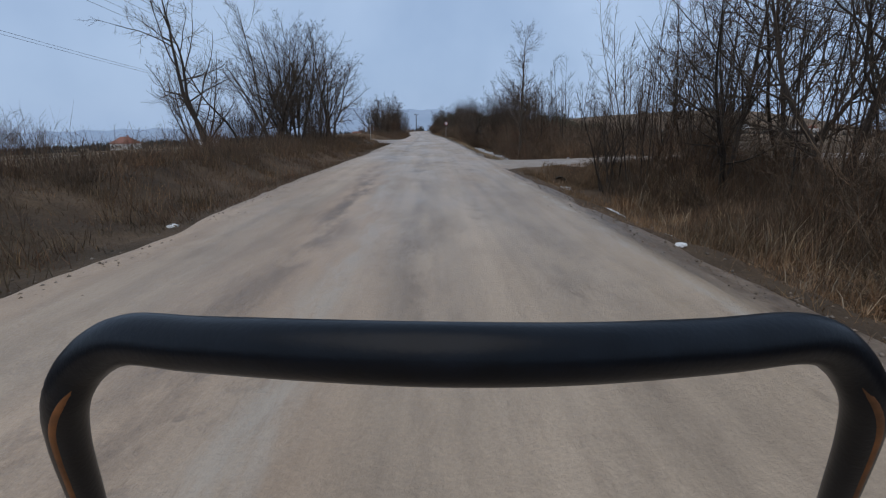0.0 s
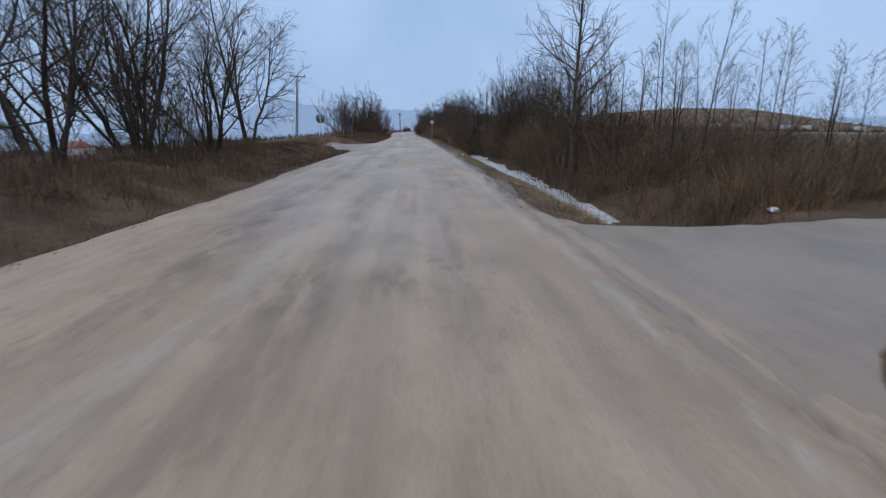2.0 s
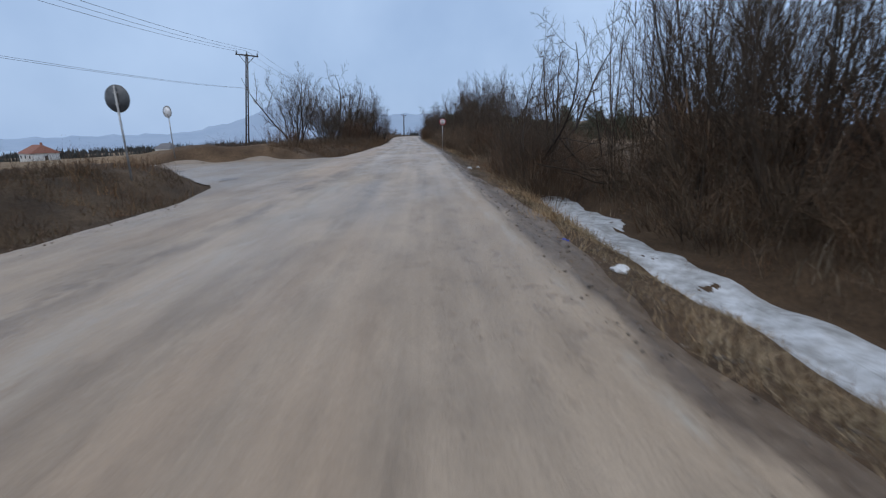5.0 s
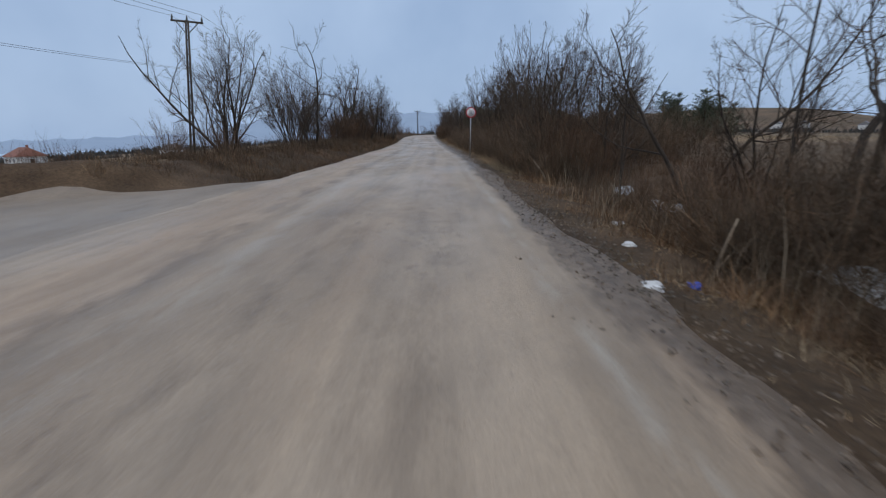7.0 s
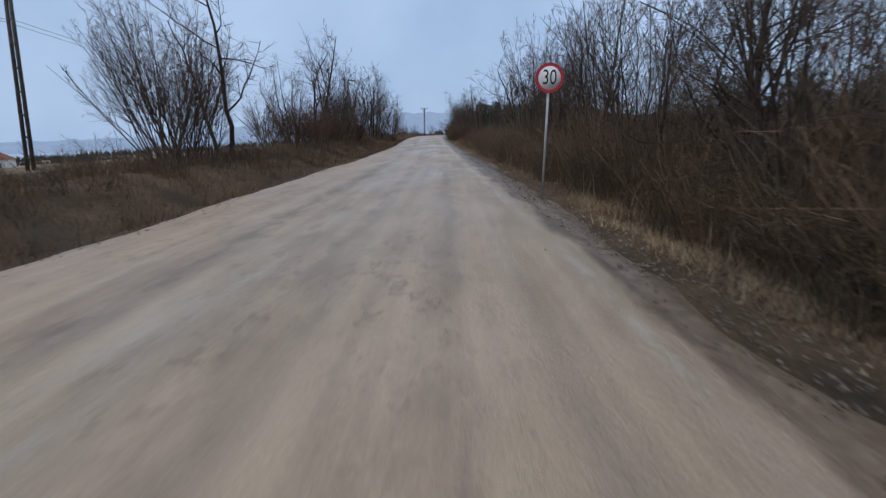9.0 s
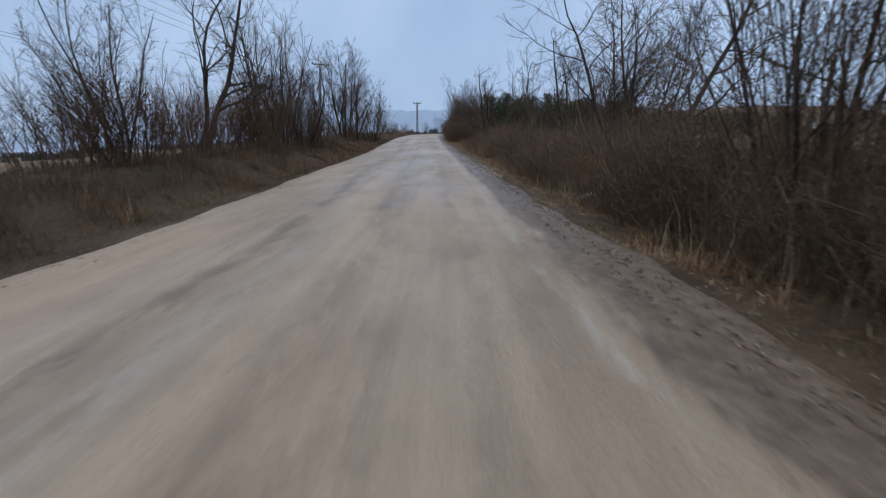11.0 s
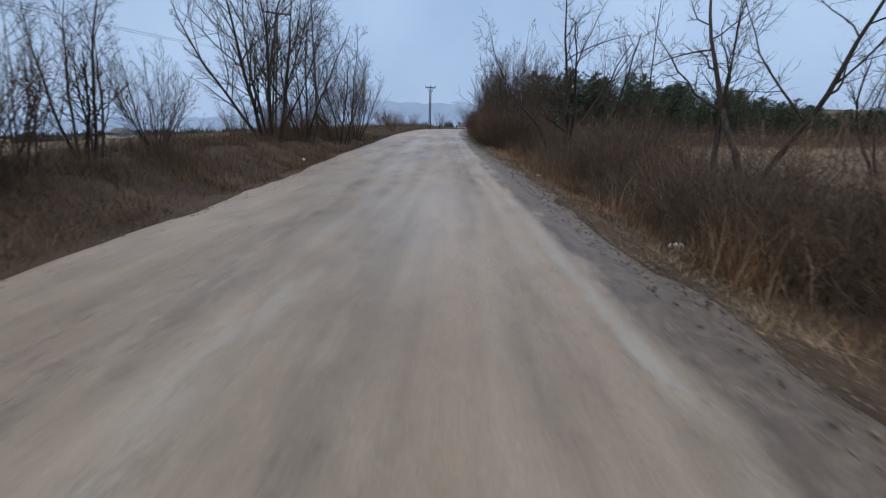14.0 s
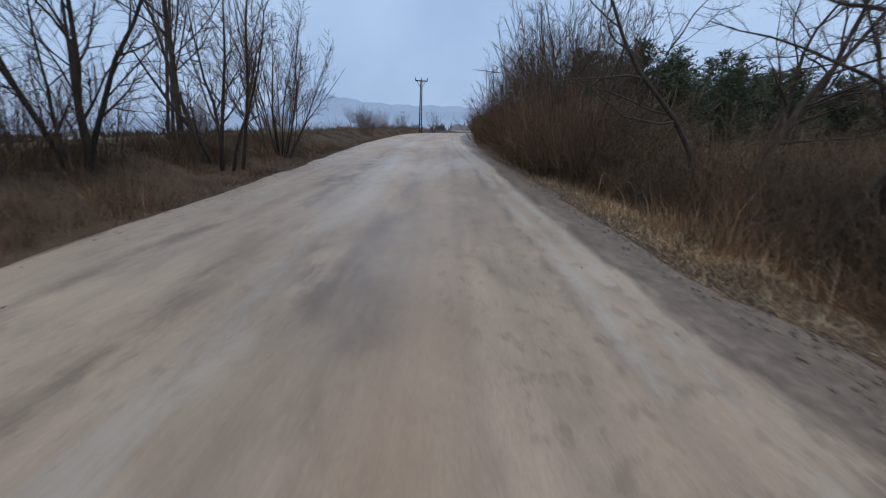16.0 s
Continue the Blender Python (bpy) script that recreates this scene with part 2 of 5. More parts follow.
# distance haze is painted into this pale blue base colour
HILLS = mat_plain("hazed_hills", (0.3, 0.375, 0.475), (0.34, 0.415, 0.515), 1.0, 0, 0.004)
FAR_WOOD = mat_plain("far_wood", (0.05, 0.052, 0.05), (0.09, 0.088, 0.08), 1.0, 0, 0.05)

# ---- the lie of the land ----
YS = np.arange(-100.0, 460.0, 1.0)


def course(ys, xs):
    """A smooth line through a few places along the road."""
    kernel = np.hanning(19)
    fine = np.interp(YS, ys, xs)
    fine = np.convolve(np.pad(fine, 9, mode="edge"), kernel / kernel.sum(), "valid")
    return lambda y: np.interp(y, YS, fine)


STATIONS = [-100, 10, 50, 90, 110, 130, 145, 171, 190, 210, 230, 260, 320, 460]
left_edge = course(STATIONS, [-4.6, -4.6, -4.6, -4.48, -4.65, -5.15, -6.0, -7.2, -7.0, -4.8, 0, 9, 25, 50])
right_edge = course(STATIONS, [2.4, 2.4, 2.6, 2.5, 1.8, 1.3, 0.9, 0.1, 0.3, 2.4, 7, 16, 32, 57])
road_height = course([-100, 135, 165, 200, 225, 260, 320, 460], [0, 0, 0.3, 0.65, 0.45, -0.4, -1.8, -4])
ditch_depth = course([-100, 8, 14, 24, 30, 64, 72, 100, 125, 200, 460], [0.7, 0.7, 1.0, 1.0, 1.0, 1.0, 0.55, 0.45, 0.7, 0.5, 0.5])


def step(a, b, v):
    s = np.clip((v - a) / (b - a), 0, 1)
    return s * s * (3 - 2 * s)


def lane_right(x, y):
    """How far a place belongs to the track that leaves to the right, over the culvert."""
    flare = 2.0 * np.exp(-np.maximum(x - 2.4, 0) / 1.2)
    return step(24.2, 25.0, y + flare) * (1 - step(28.3, 29.7, y - 0.5 * flare)) * step(0, 1, x) * (1 - step(40, 60, x))


def near_line(x):
    return np.interp(-x, [4.6, 5.5, 8.3, 12.3, 20, 60], [57.5, 61, 64.4, 65.8, 66.5, 70])


def far_line(x):
    return np.interp(-x, [4.6, 7, 10.2, 12.7, 20, 60], [79.5, 77, 74.6, 72.6, 72.3, 76])


def lane_left(x, y):
    """How far a place belongs to the track that leaves to the left."""
    return step(-0.9, 0.3, y - near_line(x)) * (1 - step(-0.3, 1.2, y - far_line(x))) * (1 - step(-3.4, -2.4, x))


R_D = [-20, 0, 0.9, 1.5, 2.1, 3.5, 4.4, 6, 12, 40, 150, 400, 800, 3000]
R_DITCH = [0, -0.04, -0.2, -0.42, -0.76, -0.84, -0.2, 0.1, 0.1, 0.05, -2.0, -10.0, -17.0, -30.0]
R_FLAT = [0, -0.03, -0.06, -0.05, -0.02, 0, 0.02, 0.05, 0.1, 0.05, -2.0, -10.0, -17.0, -30.0]
L_D = [-20, 0, 0.5, 1.2, 2.0, 3.2, 5, 8, 20, 60, 100, 200, 800, 3000]
L_BANK = [0, -0.03, -0.1, -0.16, 0.1, 0.52, 0.62, 0.42, -0.2, -2.8, -5.0, -9.5, -32.0, -100.0]
L_FLAT = [0, -0.02, -0.03, -0.03, -0.03, -0.02, 0, 0, -0.2, -2.4, -4.8, -9.5, -32.0, -100.0]


def rolling(x, y):
    return 0.09 * np.sin(1.3 * x + 0.7 * y) * np.sin(0.9 * y - 0.5 * x) + 0.06 * np.sin(3.1 * x - 1.7 * y) * np.sin(2.3 * y + x)


def ground_height(x, y):
    x, y = np.asarray(x, float), np.asarray(y, float)
    xl, xr = left_edge(y), right_edge(y)
    deep = ditch_depth(y)
    right, left = x - xr, xl - x
    zr = np.interp(right, R_D, R_FLAT) + deep * (np.interp(right, R_D, R_DITCH) - np.interp(right, R_D, R_FLAT)) * (1 - lane_right(x, y))
    flat = lane_left(x, y)
    zl = np.interp(left, L_D, L_BANK) * (1 - flat) + np.interp(left, L_D, L_FLAT) * flat
    off = np.where(right > 0, zr, np.where(left > 0, zl, 0.0))
    rough = step(0.2, 1.5, np.maximum(right, left)) * (1 - 0.8 * flat) * (1 - 0.8 * lane_right(x, y))
    across, along = (x - 430) * 0.843 - (y - 690) * 0.537, (x - 430) * 0.537 + (y - 690) * 0.843
    far_hill = 36 * np.exp(-((across / np.where(across > 0, 150, 320)) ** 2) - (along / 160) ** 2)
    mound = 0.5 * np.exp(-(((x + 12.6) / 4.0) ** 2) - ((y - 75.5) / 3.2) ** 2) * (1 - flat)
    return road_height(y) * np.exp(-np.maximum(np.abs(x + 2) - 40, 0) / 80) + off + rough * rolling(x, y) + far_hill + mound


def surface(x, y):
    return float(ground_height(x, y))


# ---- mesh helpers ----
def mesh_from(name, verts, faces):
    me = bpy.data.meshes.new(name)
    me.from_pydata(verts, [], faces)
    me.update()
    return me


def mesh_from_arrays(name, verts, faces, sizes):
    """verts (n,3); faces: flat corner indices; sizes: corners of each face."""
    me = bpy.data.meshes.new(name)
    me.vertices.add(len(verts))
    me.vertices.foreach_set("co", np.asarray(verts, np.float32).ravel())
    me.loops.add(len(faces))
    me.loops.foreach_set("vertex_index", np.asarray(faces, np.int32))
    me.polygons.add(len(sizes))
    starts = np.concatenate([[0], np.cumsum(sizes)[:-1]]).astype(np.int32)
    me.polygons.foreach_set("loop_start", starts)
    me.polygons.foreach_set("loop_total", np.asarray(sizes, np.int32))
    me.update(calc_edges=True)
    return me


def grid_mesh(name, xs, ys, zs, keep=None):
    """A sheet from 2D arrays of x, y, z (rows along y)."""
    r, c = xs.shape
    verts = np.stack([xs, ys, zs], -1).reshape(-1, 3)
    i = np.arange(r * c).reshape(r, c)
    quads = np.stack([i[:-1, :-1], i[:-1, 1:], i[1:, 1:], i[1:, :-1]], -1).reshape(-1, 4)
    if keep is not None:
        quads = quads[keep.reshape(-1)]
    me = mesh_from_arrays(name, verts, quads.ravel(), np.full(len(quads), 4))
    me.polygons.foreach_set("use_smooth", np.ones(len(quads), bool))
    return me


def plain(name, me, material, parent=None, label=""):
    ob = new(name, me)
    me.materials.append(material)
    if parent is not None:
        ob.parent = parent
    if label:
        ob["label"] = label
    return ob


def part(name, bm, material, parent, label=""):
    me = bpy.data.meshes.new(name)
    bm.to_mesh(me)
    bm.free()
    for p in me.polygons:
        p.use_smooth = True
    return plain(name, me, material, parent, label)


def box(bm, size, at=(0, 0, 0), turn=(0, 0, 0), bevel=0.0):
    m = pose(*at, *turn) @ Matrix.Diagonal((*size, 1))
    made = bmesh.ops.create_cube(bm, size=1, matrix=m)["verts"]
    if bevel:
        edges = list({e for v in made for e in v.link_edges})
        bmesh.ops.bevel(bm, geom=edges, offset=bevel, segments=1, affect="EDGES")
    return bm


def tube(store, pts, radii, sides, cap=True):
    """Adds a tapering tube through pts to the lists of store; with no cap it runs out to a point."""
    verts, faces = store
    first = len(verts)
    up = Vector((0.31, 0.17, 0.93))
    last = len(pts) - 1
    for i, (p, r) in enumerate(zip(pts, radii)):
        d = (pts[min(i + 1, last)] - pts[max(i - 1, 0)]).normalized()
        a = d.cross(up)
        a = a.normalized() if a.length > 1e-4 else Vector((1, 0, 0))
        b = d.cross(a)
        for k in range(sides if cap or i < last else 0):
            w = 2 * math.pi * k / sides
            verts.append(p + a * (r * math.cos(w)) + b * (r * math.sin(w)))
    if not cap:
        verts.append(pts[last])
        o = first + (last - 1) * sides
        for k in range(sides):
            faces.append((o + k, o + (k + 1) % sides, o + sides))
    for i in range(last if cap else last - 1):
        for k in range(sides):
            o, n = first + i * sides, (k + 1) % sides
            faces.append((o + k, o + n, o + sides + n, o + sides + k))
    if cap:
        faces.append(tuple(first + last * sides + k for k in range(sides)))
        faces.append(tuple(first + k for k in reversed(range(sides))))


def tube_part(name, pts, radii, sides, material, parent, label=""):
    store = ([], [])
    tube(store, [Vector(p) for p in pts], radii, sides)
    me = mesh_from(name, *store)
    me.polygons.foreach_set("use_smooth", np.ones(len(me.polygons), bool))
    return plain(name, me, material, parent, label)


# ---- ground ----
u_near = np.concatenate([np.arange(-16, -8, 0.5), np.arange(-8, 11, 0.28), np.arange(11, 20, 0.6)])
u_far = np.array([-3000, -2000, -1300, -800, -500, -320, -200, -140, -100, -75, -58, -46, -38, -32, -27, -23, -19.5])
u_out = np.array([22, 25, 29, 34, 40, 48, 58, 70, 90, 120, 160, 200, 240, 290, 340, 390, 440, 500, 560, 620, 700, 800, 1000, 1500, 2200, 3000])
us = np.concatenate([u_far, u_near, u_out])
vs = np.concatenate([[-600, -250, -120, -60, -35, -22], np.arange(-14, 185, 0.45), np.arange(185, 260, 1.2), np.arange(262, 330, 5), [345, 365, 395, 440, 490, 540, 590, 640, 700, 760, 820, 880, 950, 1030, 1150, 1500, 2200, 3200, 4200]])
U, V = np.meshgrid(us, vs)
centre = (left_edge(V) + right_edge(V)) / 2
X = U + centre + 1.1
Z = ground_height(X, V) - np.clip((V - 460) / 3000, 0, 1) * 25
me = grid_mesh("ground", X, V, Z)
out_right, out_left = X - right_edge(V), left_edge(V) - X
stubble_zone = step(8, 12, out_left) * 0.85 + step(3.5, 5.5, out_left) * step(78, 80, V) * (1 - step(84, 90, V)) * 0.7 + step(7, 10, out_right) * (0.25 + 0.55 * step(96, 106, V) * (1 - step(160, 175, V)))
me.attributes.new("field", "FLOAT", "POINT").data.foreach_set("value", np.clip(stubble_zone, 0, 1).astype(np.float32).ravel())
tagged(plain("ground", me, GROUND), "brown winter verges, ditches and fields of dry grass", "ground", kind="structure")

# main road, with its gravel margins
rng_road = np.random.default_rng(5)


def ragged(n, size, scale):
    """Uneven offsets along a line of n places."""
    out = np.zeros(n)
    for k in (3, 8, 21):
        raw = np.convolve(rng_road.normal(0, 1, n + 8 * k), np.hanning(k * 2 + 3), "same")[4 * k:4 * k + n]
        out += raw / (raw.std() + 1e-6) * size * scale ** (k / 8)
    return out


ys = np.arange(-25, 330, 0.3)
ws = np.linspace(0, 1, 90)
S, YY = np.meshgrid(ws, ys)
xl = left_edge(YY) - 0.15 + ragged(len(ys), 0.05, 1.2)[:, None]
xr = right_edge(YY) + 0.5 + ragged(len(ys), 0.07, 1.2)[:, None]
XX = xl + (xr - xl) * S
off_right, off_left = XX - right_edge(YY), left_edge(YY) - XX
rut = lambda c, w, d: -d * np.exp(-(((S - c) / w) ** 2))  # noqa: E731
relief = rut(0.2, 0.045, 0.025) + rut(0.38, 0.045, 0.03) + rut(0.56, 0.045, 0.025) + rut(0.75, 0.04, 0.03) + rut(0.83, 0.02, 0.03)
relief = relief * (0.6 + 0.4 * np.sin(YY * 0.23)) + 0.006 * np.sin(XX * 5.1 + YY * 1.7) * np.sin(YY * 2.3 - XX)
relief = relief - 0.035 * (np.exp(-(((off_right + 0.12) / 0.08) ** 2)) + np.exp(-(((off_right - 0.28) / 0.07) ** 2))) + 0.05 * np.sin(np.pi * S) + 0.014 * rng_road.random(S.shape)
edge_fall = -0.09 * (np.exp(-S / 0.008) + np.exp(-(1 - S) / 0.008))
me = grid_mesh("road", XX, YY, ground_height(XX, YY) + 0.045 + relief + edge_fall)
shoulder = np.interp(YY, [50, 80, 105, 140], [0.0, 0.22, 0.4, 0.5])
margin = np.clip(np.maximum(0.58 + (off_right + shoulder) * 0.95, 0.3 + off_left * 1.6), 0, 1) * np.clip(1 - lane_right(XX + 0.6, YY) - lane_left(XX - 0.6, YY), 0, 1)
me.attributes.new("margin", "FLOAT", "POINT").data.foreach_set("value", margin.astype(np.float32).ravel())
bell = lambda v, c, w: np.exp(-(((v - c) / w) ** 2))  # noqa: E731
off_right = off_right + shoulder * 0.8
sway = 0.07 * np.sin(YY * 0.17) + 0.04 * np.sin(YY * 0.53)
# ruts get a dark damp colour, standing in for shade their relief lacks
groove = bell(off_right, -0.12 + sway, 0.07) + 0.8 * bell(off_right, 0.28 + sway, 0.06) + 0.6 * bell(S, 0.32 + 0.012 * np.sin(YY * 0.2), 0.03) + 0.4 * bell(S, 0.52 + 0.012 * np.sin(YY * 0.13), 0.026) + 0.35 * bell(S, 0.7 + 0.01 * np.sin(YY * 0.11), 0.016)
crest_line = bell(off_right, -0.42 + sway, 0.06) * (1 + 0.6 * step(95, 110, YY)) + 0.7 * bell(S, 0.41 + 0.01 * np.sin(YY * 0.3), 0.03)
# broken-up damp places: x, y, half width, half length
damp = 0
for cx, cy, wx, wy in ((-2.1, 17, 0.28, 6), (-0.75, 11, 0.12, 2), (-2.6, 31, 0.3, 3), (-0.9, 25.8, 0.35, 0.7), (0.1, 26.1, 0.3, 0.5),
                       (-0.9, 21.7, 0.4, 0.6), (1.0, 21.9, 0.35, 0.6), (-1.0, 40, 0.35, 1.2), (1.2, 34, 0.3, 0.8), (-3.1, 62, 0.5, 1.5),
                       (-2.3, 59.9, 0.3, 1), (-0.1, 113.6, 0.22, 0.45), (-0.6, 123.1, 0.25, 0.6), (-2.4, 134, 0.22, 4), (-3.0, 145, 0.3, 1.5),
                       (-4.3, 152, 0.5, 1.5), (-4.2, 156.9, 0.4, 1.5), (-4.9, 146, 0.15, 3.5), (-2.6, 144, 0.3, 0.8)):
    damp = damp + bell(XX, cx + 0.08 * np.sin(YY * 0.9), wx) * np.exp(-(((YY - cy) / wy) ** 4))
late = step(120, 138, YY)
groove = groove + late * 0.9 * (bell(off_right, -0.62 + 0.4 + sway, 0.08) + bell(off_right, -0.95 + sway, 0.06))
crest_line = crest_line + late * bell(off_right, -0.75 + sway, 0.09)
for name, values in (("damp", damp), ("groove", groove), ("crest", crest_line)):
    me.attributes.new(name, "FLOAT", "POINT").data.foreach_set("value", np.clip(values, 0, 1).astype(np.float32).ravel())
tagged(plain("road", me, ROAD), "unpaved country road of packed pale gravel with ruts", "road", kind="structure")

# side tracks
ys = np.arange(25.0, 28.9, 0.25)
XX, YY = np.meshgrid(np.concatenate([np.arange(2.0, 16, 0.3), np.arange(16, 60, 1), np.arange(60, 240, 4)]), ys)
YY = YY + 0.12 * np.sin(XX * 1.7) + np.where(YY < 27, -2.2, 1.2) * np.exp(-np.maximum(XX - 2.4, 0) / 1.2) * np.abs(YY - 27) / 2
fall = np.minimum(np.abs(np.linspace(0, 1, len(ys))), np.abs(np.linspace(1, 0, len(ys))))[:, None]
lift = 0.045 - 0.12 * np.exp(-fall / 0.05) + 0.02 * rng_road.random(XX.shape) + 0.1 * step(14, 30, XX) + 0.2 * step(40, 70, XX)
YY = YY + 0.25 * np.exp(-fall / 0.1) * np.sin(XX * 2.9 + 1.0) * np.sin(XX * 1.1)
tagged(plain("road.001", grid_mesh("side_road", XX, YY, ground_height(XX, YY) + lift), TRACK),
       "gravel track crossing the ditch over a culvert", "road", kind="structure")
S, XX = np.meshgrid(np.linspace(0, 1, 40), -np.concatenate([np.arange(4.2, 22, 0.4), np.arange(22, 62, 1.5), np.arange(62, 260, 4)]))
YY = near_line(XX) + (far_line(XX) - near_line(XX)) * S + 0.25 * np.sin(XX * 1.9 + 6 * S)
tagged(plain("road.002", grid_mesh("side_road_west", XX, YY, ground_height(XX, YY) + 0.03 + 0.02 * rng_road.random(XX.shape)), TRACK),
       "wide muddy gravel junction with a field track", "road", kind="structure")


# ---- snow and water in the ditch ----
def patch(name, cx, cy, rx, ry, thick, material, label, category, seed, level=None):
    """A low uneven lens of snow or water, wider along the road."""
    rng = np.random.default_rng(seed)
    a = np.linspace(0, 2 * np.pi, 121)[:-1]
    rr = np.ones_like(a)
    for k in range(2, 9):
        rr = rr + rng.normal(0, 0.17 / k ** 0.6) * np.sin(k * a + rng.uniform(0, 6))
    for k in (13, 19, 27, 38):
        rr = rr + rng.normal(0, 0.025) * np.sin(k * a + rng.uniform(0, 6))
    rings = np.array([0.0, 0.35, 0.65, 0.85, 0.95, 1.0])
    px = cx + rx * np.outer(rings, rr * np.cos(a))
    py = cy + ry * np.outer(rings, rr * np.sin(a))
    rise = thick * (1 - rings ** 4)[:, None] * np.ones_like(px)
    pz = (ground_height(px, py) if level is None else np.full_like(px, level)) + rise - 0.01
    if level is None:
        pz = pz + (0.014 * np.sin(px * 7 + py * 2.3) * np.sin(py * 3.1 - px) + 0.006 * np.sin(py * 11 + px * 4)) * (1 - rings ** 4)[:, None]
    verts = np.stack([px, py, pz], -1).reshape(-1, 3)
    n = len(a)
    quads = [(i * n + k, i * n + (k + 1) % n, (i + 1) * n + (k + 1) % n, (i + 1) * n + k) for i in range(len(rings) - 1) for k in range(n)]
    me = mesh_from(name, [tuple(v) for v in verts], [tuple(reversed(q)) for q in quads])
    for p in me.polygons:
        p.use_smooth = True
    return tagged(plain(name, me, material), label, category)


def dx(y):
    return float(right_edge(y))


for i, (d, y, rx, ry) in enumerate(((2.12, 22.6, 0.38, 1.3), (1.85, 20.5, 0.3, 1.1), (2.6, 34.0, 0.5, 1.3), (2.6, 37.5, 0.75, 3.4), (2.7, 44, 0.85, 4.4), (2.5, 51, 0.7, 4.0), (2.4, 56.4, 0.72, 3.4),
                                   (2.75, 60.2, 0.7, 3.0), (3.0, 62.4, 0.5, 1.5), (3.7, 69.0, 0.3, 0.9), (3.8, 74.6, 0.24, 0.9), (3.8, 77.2, 0.25, 0.6), (2.6, 31.3, 0.3, 0.3), (1.7, 16.2, 0.22, 0.5), (1.5, 13.2, 0.14, 0.3))):
    patch("snow_patch", dx(y) + d, y, rx, ry, 0.05 if rx > 0.4 else 0.035, SNOW, "dirty old snow lying in the roadside ditch", "snow", 40 + i)
for i, (x, y, rx, ry) in enumerate(((-5.9, 63.4, 0.25, 0.6), (-9.8, 67.2, 0.5, 0.3))):
    patch("puddle", x, y, rx, ry, 0.0, WATER, "shallow muddy puddle on the gravel junction", "puddle", 70 + i, surface(x, y) + 0.062)


# ---- bare wood ----
def blade(store, p, q, r, rng):
    """The finest twigs: a sliver a few millimetres wide."""
    verts, faces = store
    a = (q - p).cross(Vector((rng.gauss(0, 1), rng.gauss(0, 1), rng.gauss(0, 1)))).normalized() * r
    verts.extend((p - a, p + a, q))
    faces.append((len(verts) - 3, len(verts) - 2, len(verts) - 1))


def room(p, d, env):
    """How far the way d runs from p to the outline of the crown, an upright egg."""
    rx, zc, rz = env
    q = Vector((p.x / rx, p.y / rx, (p.z - zc) / rz))
    w = Vector((d.x / rx, d.y / rx, d.z / rz))
    a, b, c = w.dot(w), q.dot(w), q.dot(q) - 1
    return (-b + math.sqrt(b * b - a * c)) / a if c < 0 else 0.0


def grow(rng, stores, p, d, length, r, lvl, s):
    n = s["seg"][lvl]
    pts, rad, ways = [p], [r], []
    for i in range(n):
        w = s["wig"][lvl]
        d = (d + Vector((rng.gauss(0, w), rng.gauss(0, w), rng.gauss(0, w) + s["up"][lvl]))).normalized()
        p = p + d * (length / n)
        pts.append(p)
        ways.append(d)
        rad.append(max(r * (1 - (i + 1) / n * (1 - s["tip"][lvl])), s.get("thin", 0.0035)))
    if n == 1 and lvl > s["wood"]:
        blade(stores[1], pts[0], pts[1], rad[0], rng)
    else:
        tube(stores[0 if lvl <= s["wood"] else 1], pts, rad, s["sides"][lvl], lvl <= s["wood"])
    if lvl + 1 == len(s["seg"]):
        return
    k, f0 = s["kids"][lvl], s["from"][lvl]
    k = max(1, round(k * (0.8 + 0.4 * rng.random())))
    for j in range(k):
        t = f0 + (1 - f0) * (j + rng.random()) / k
        i = min(int(t * n), n - 1)
        q = pts[i].lerp(pts[i + 1], t * n - i)
        way = ways[i]
        side = way.cross(Vector((rng.gauss(0, 1), rng.gauss(0, 1), rng.gauss(0, 1)))).normalized()
        a = radians(s["ang"][lvl] * (0.65 + 0.7 * rng.random()))
        way = way * math.cos(a) + side * math.sin(a)
        long = length * s["ratio"][lvl] * (1.2 - 0.8 * t) * (0.65 + 0.7 * rng.random())
        if "egg" in s:
            reach = room(q, way, s["egg"])
            if reach < 0.03:
                continue
            long = max(min(long, reach * rng.uniform(0.8, 1.1)), 0.12)
        grow(rng, stores, q, way, long, rad[i] * s["slim"][lvl], lvl + 1, s)


def wood_thing(name, seed, s, label, category, wood, twig):
    """A tree or shrub: its stems one by one, and the joined mass of its twigs."""
    rng = random.Random(seed)
    ob = new(name)
    tagged(ob, label, category)
    crown, solo = ([], []), s.get("solo", 99)
    for k in range(s["stems"]):
        a = 2 * math.pi * (k + rng.random()) / s["stems"]
        lean = s["lean"] * (0.4 + rng.random())
        root = Vector((math.cos(a), math.sin(a), 0)) * s["spread"] * math.sqrt(rng.random())
        root.z = -0.12
        d = Vector((math.cos(a) * lean, math.sin(a) * lean, 1)).normalized()
        size = s["height"] * (0.65 + 0.45 * rng.random())
        if "egg" in s:
            size = min(size * 1.1, room(Vector((root.x, root.y, 0.4)), d, s["egg"]) * rng.uniform(0.82, 1.02))
        stem = ([], []) if k < solo else crown
        grow(rng, (stem, crown), root, d, size, s["r"] * (0.6 + 0.5 * rng.random()), 0, s)
        if k < solo:
            nm = "trunk" if category == "tree" else "stem"
            plain(nm, mesh_from(nm, [tuple(v) for v in stem[0]], stem[1]), wood, ob)
    nm = "crown" if category == "tree" else "brush"
    tagged(plain(nm, mesh_from(nm, [tuple(v) for v in crown[0]], crown[1]), twig, ob), kind="stuff")
    return ob


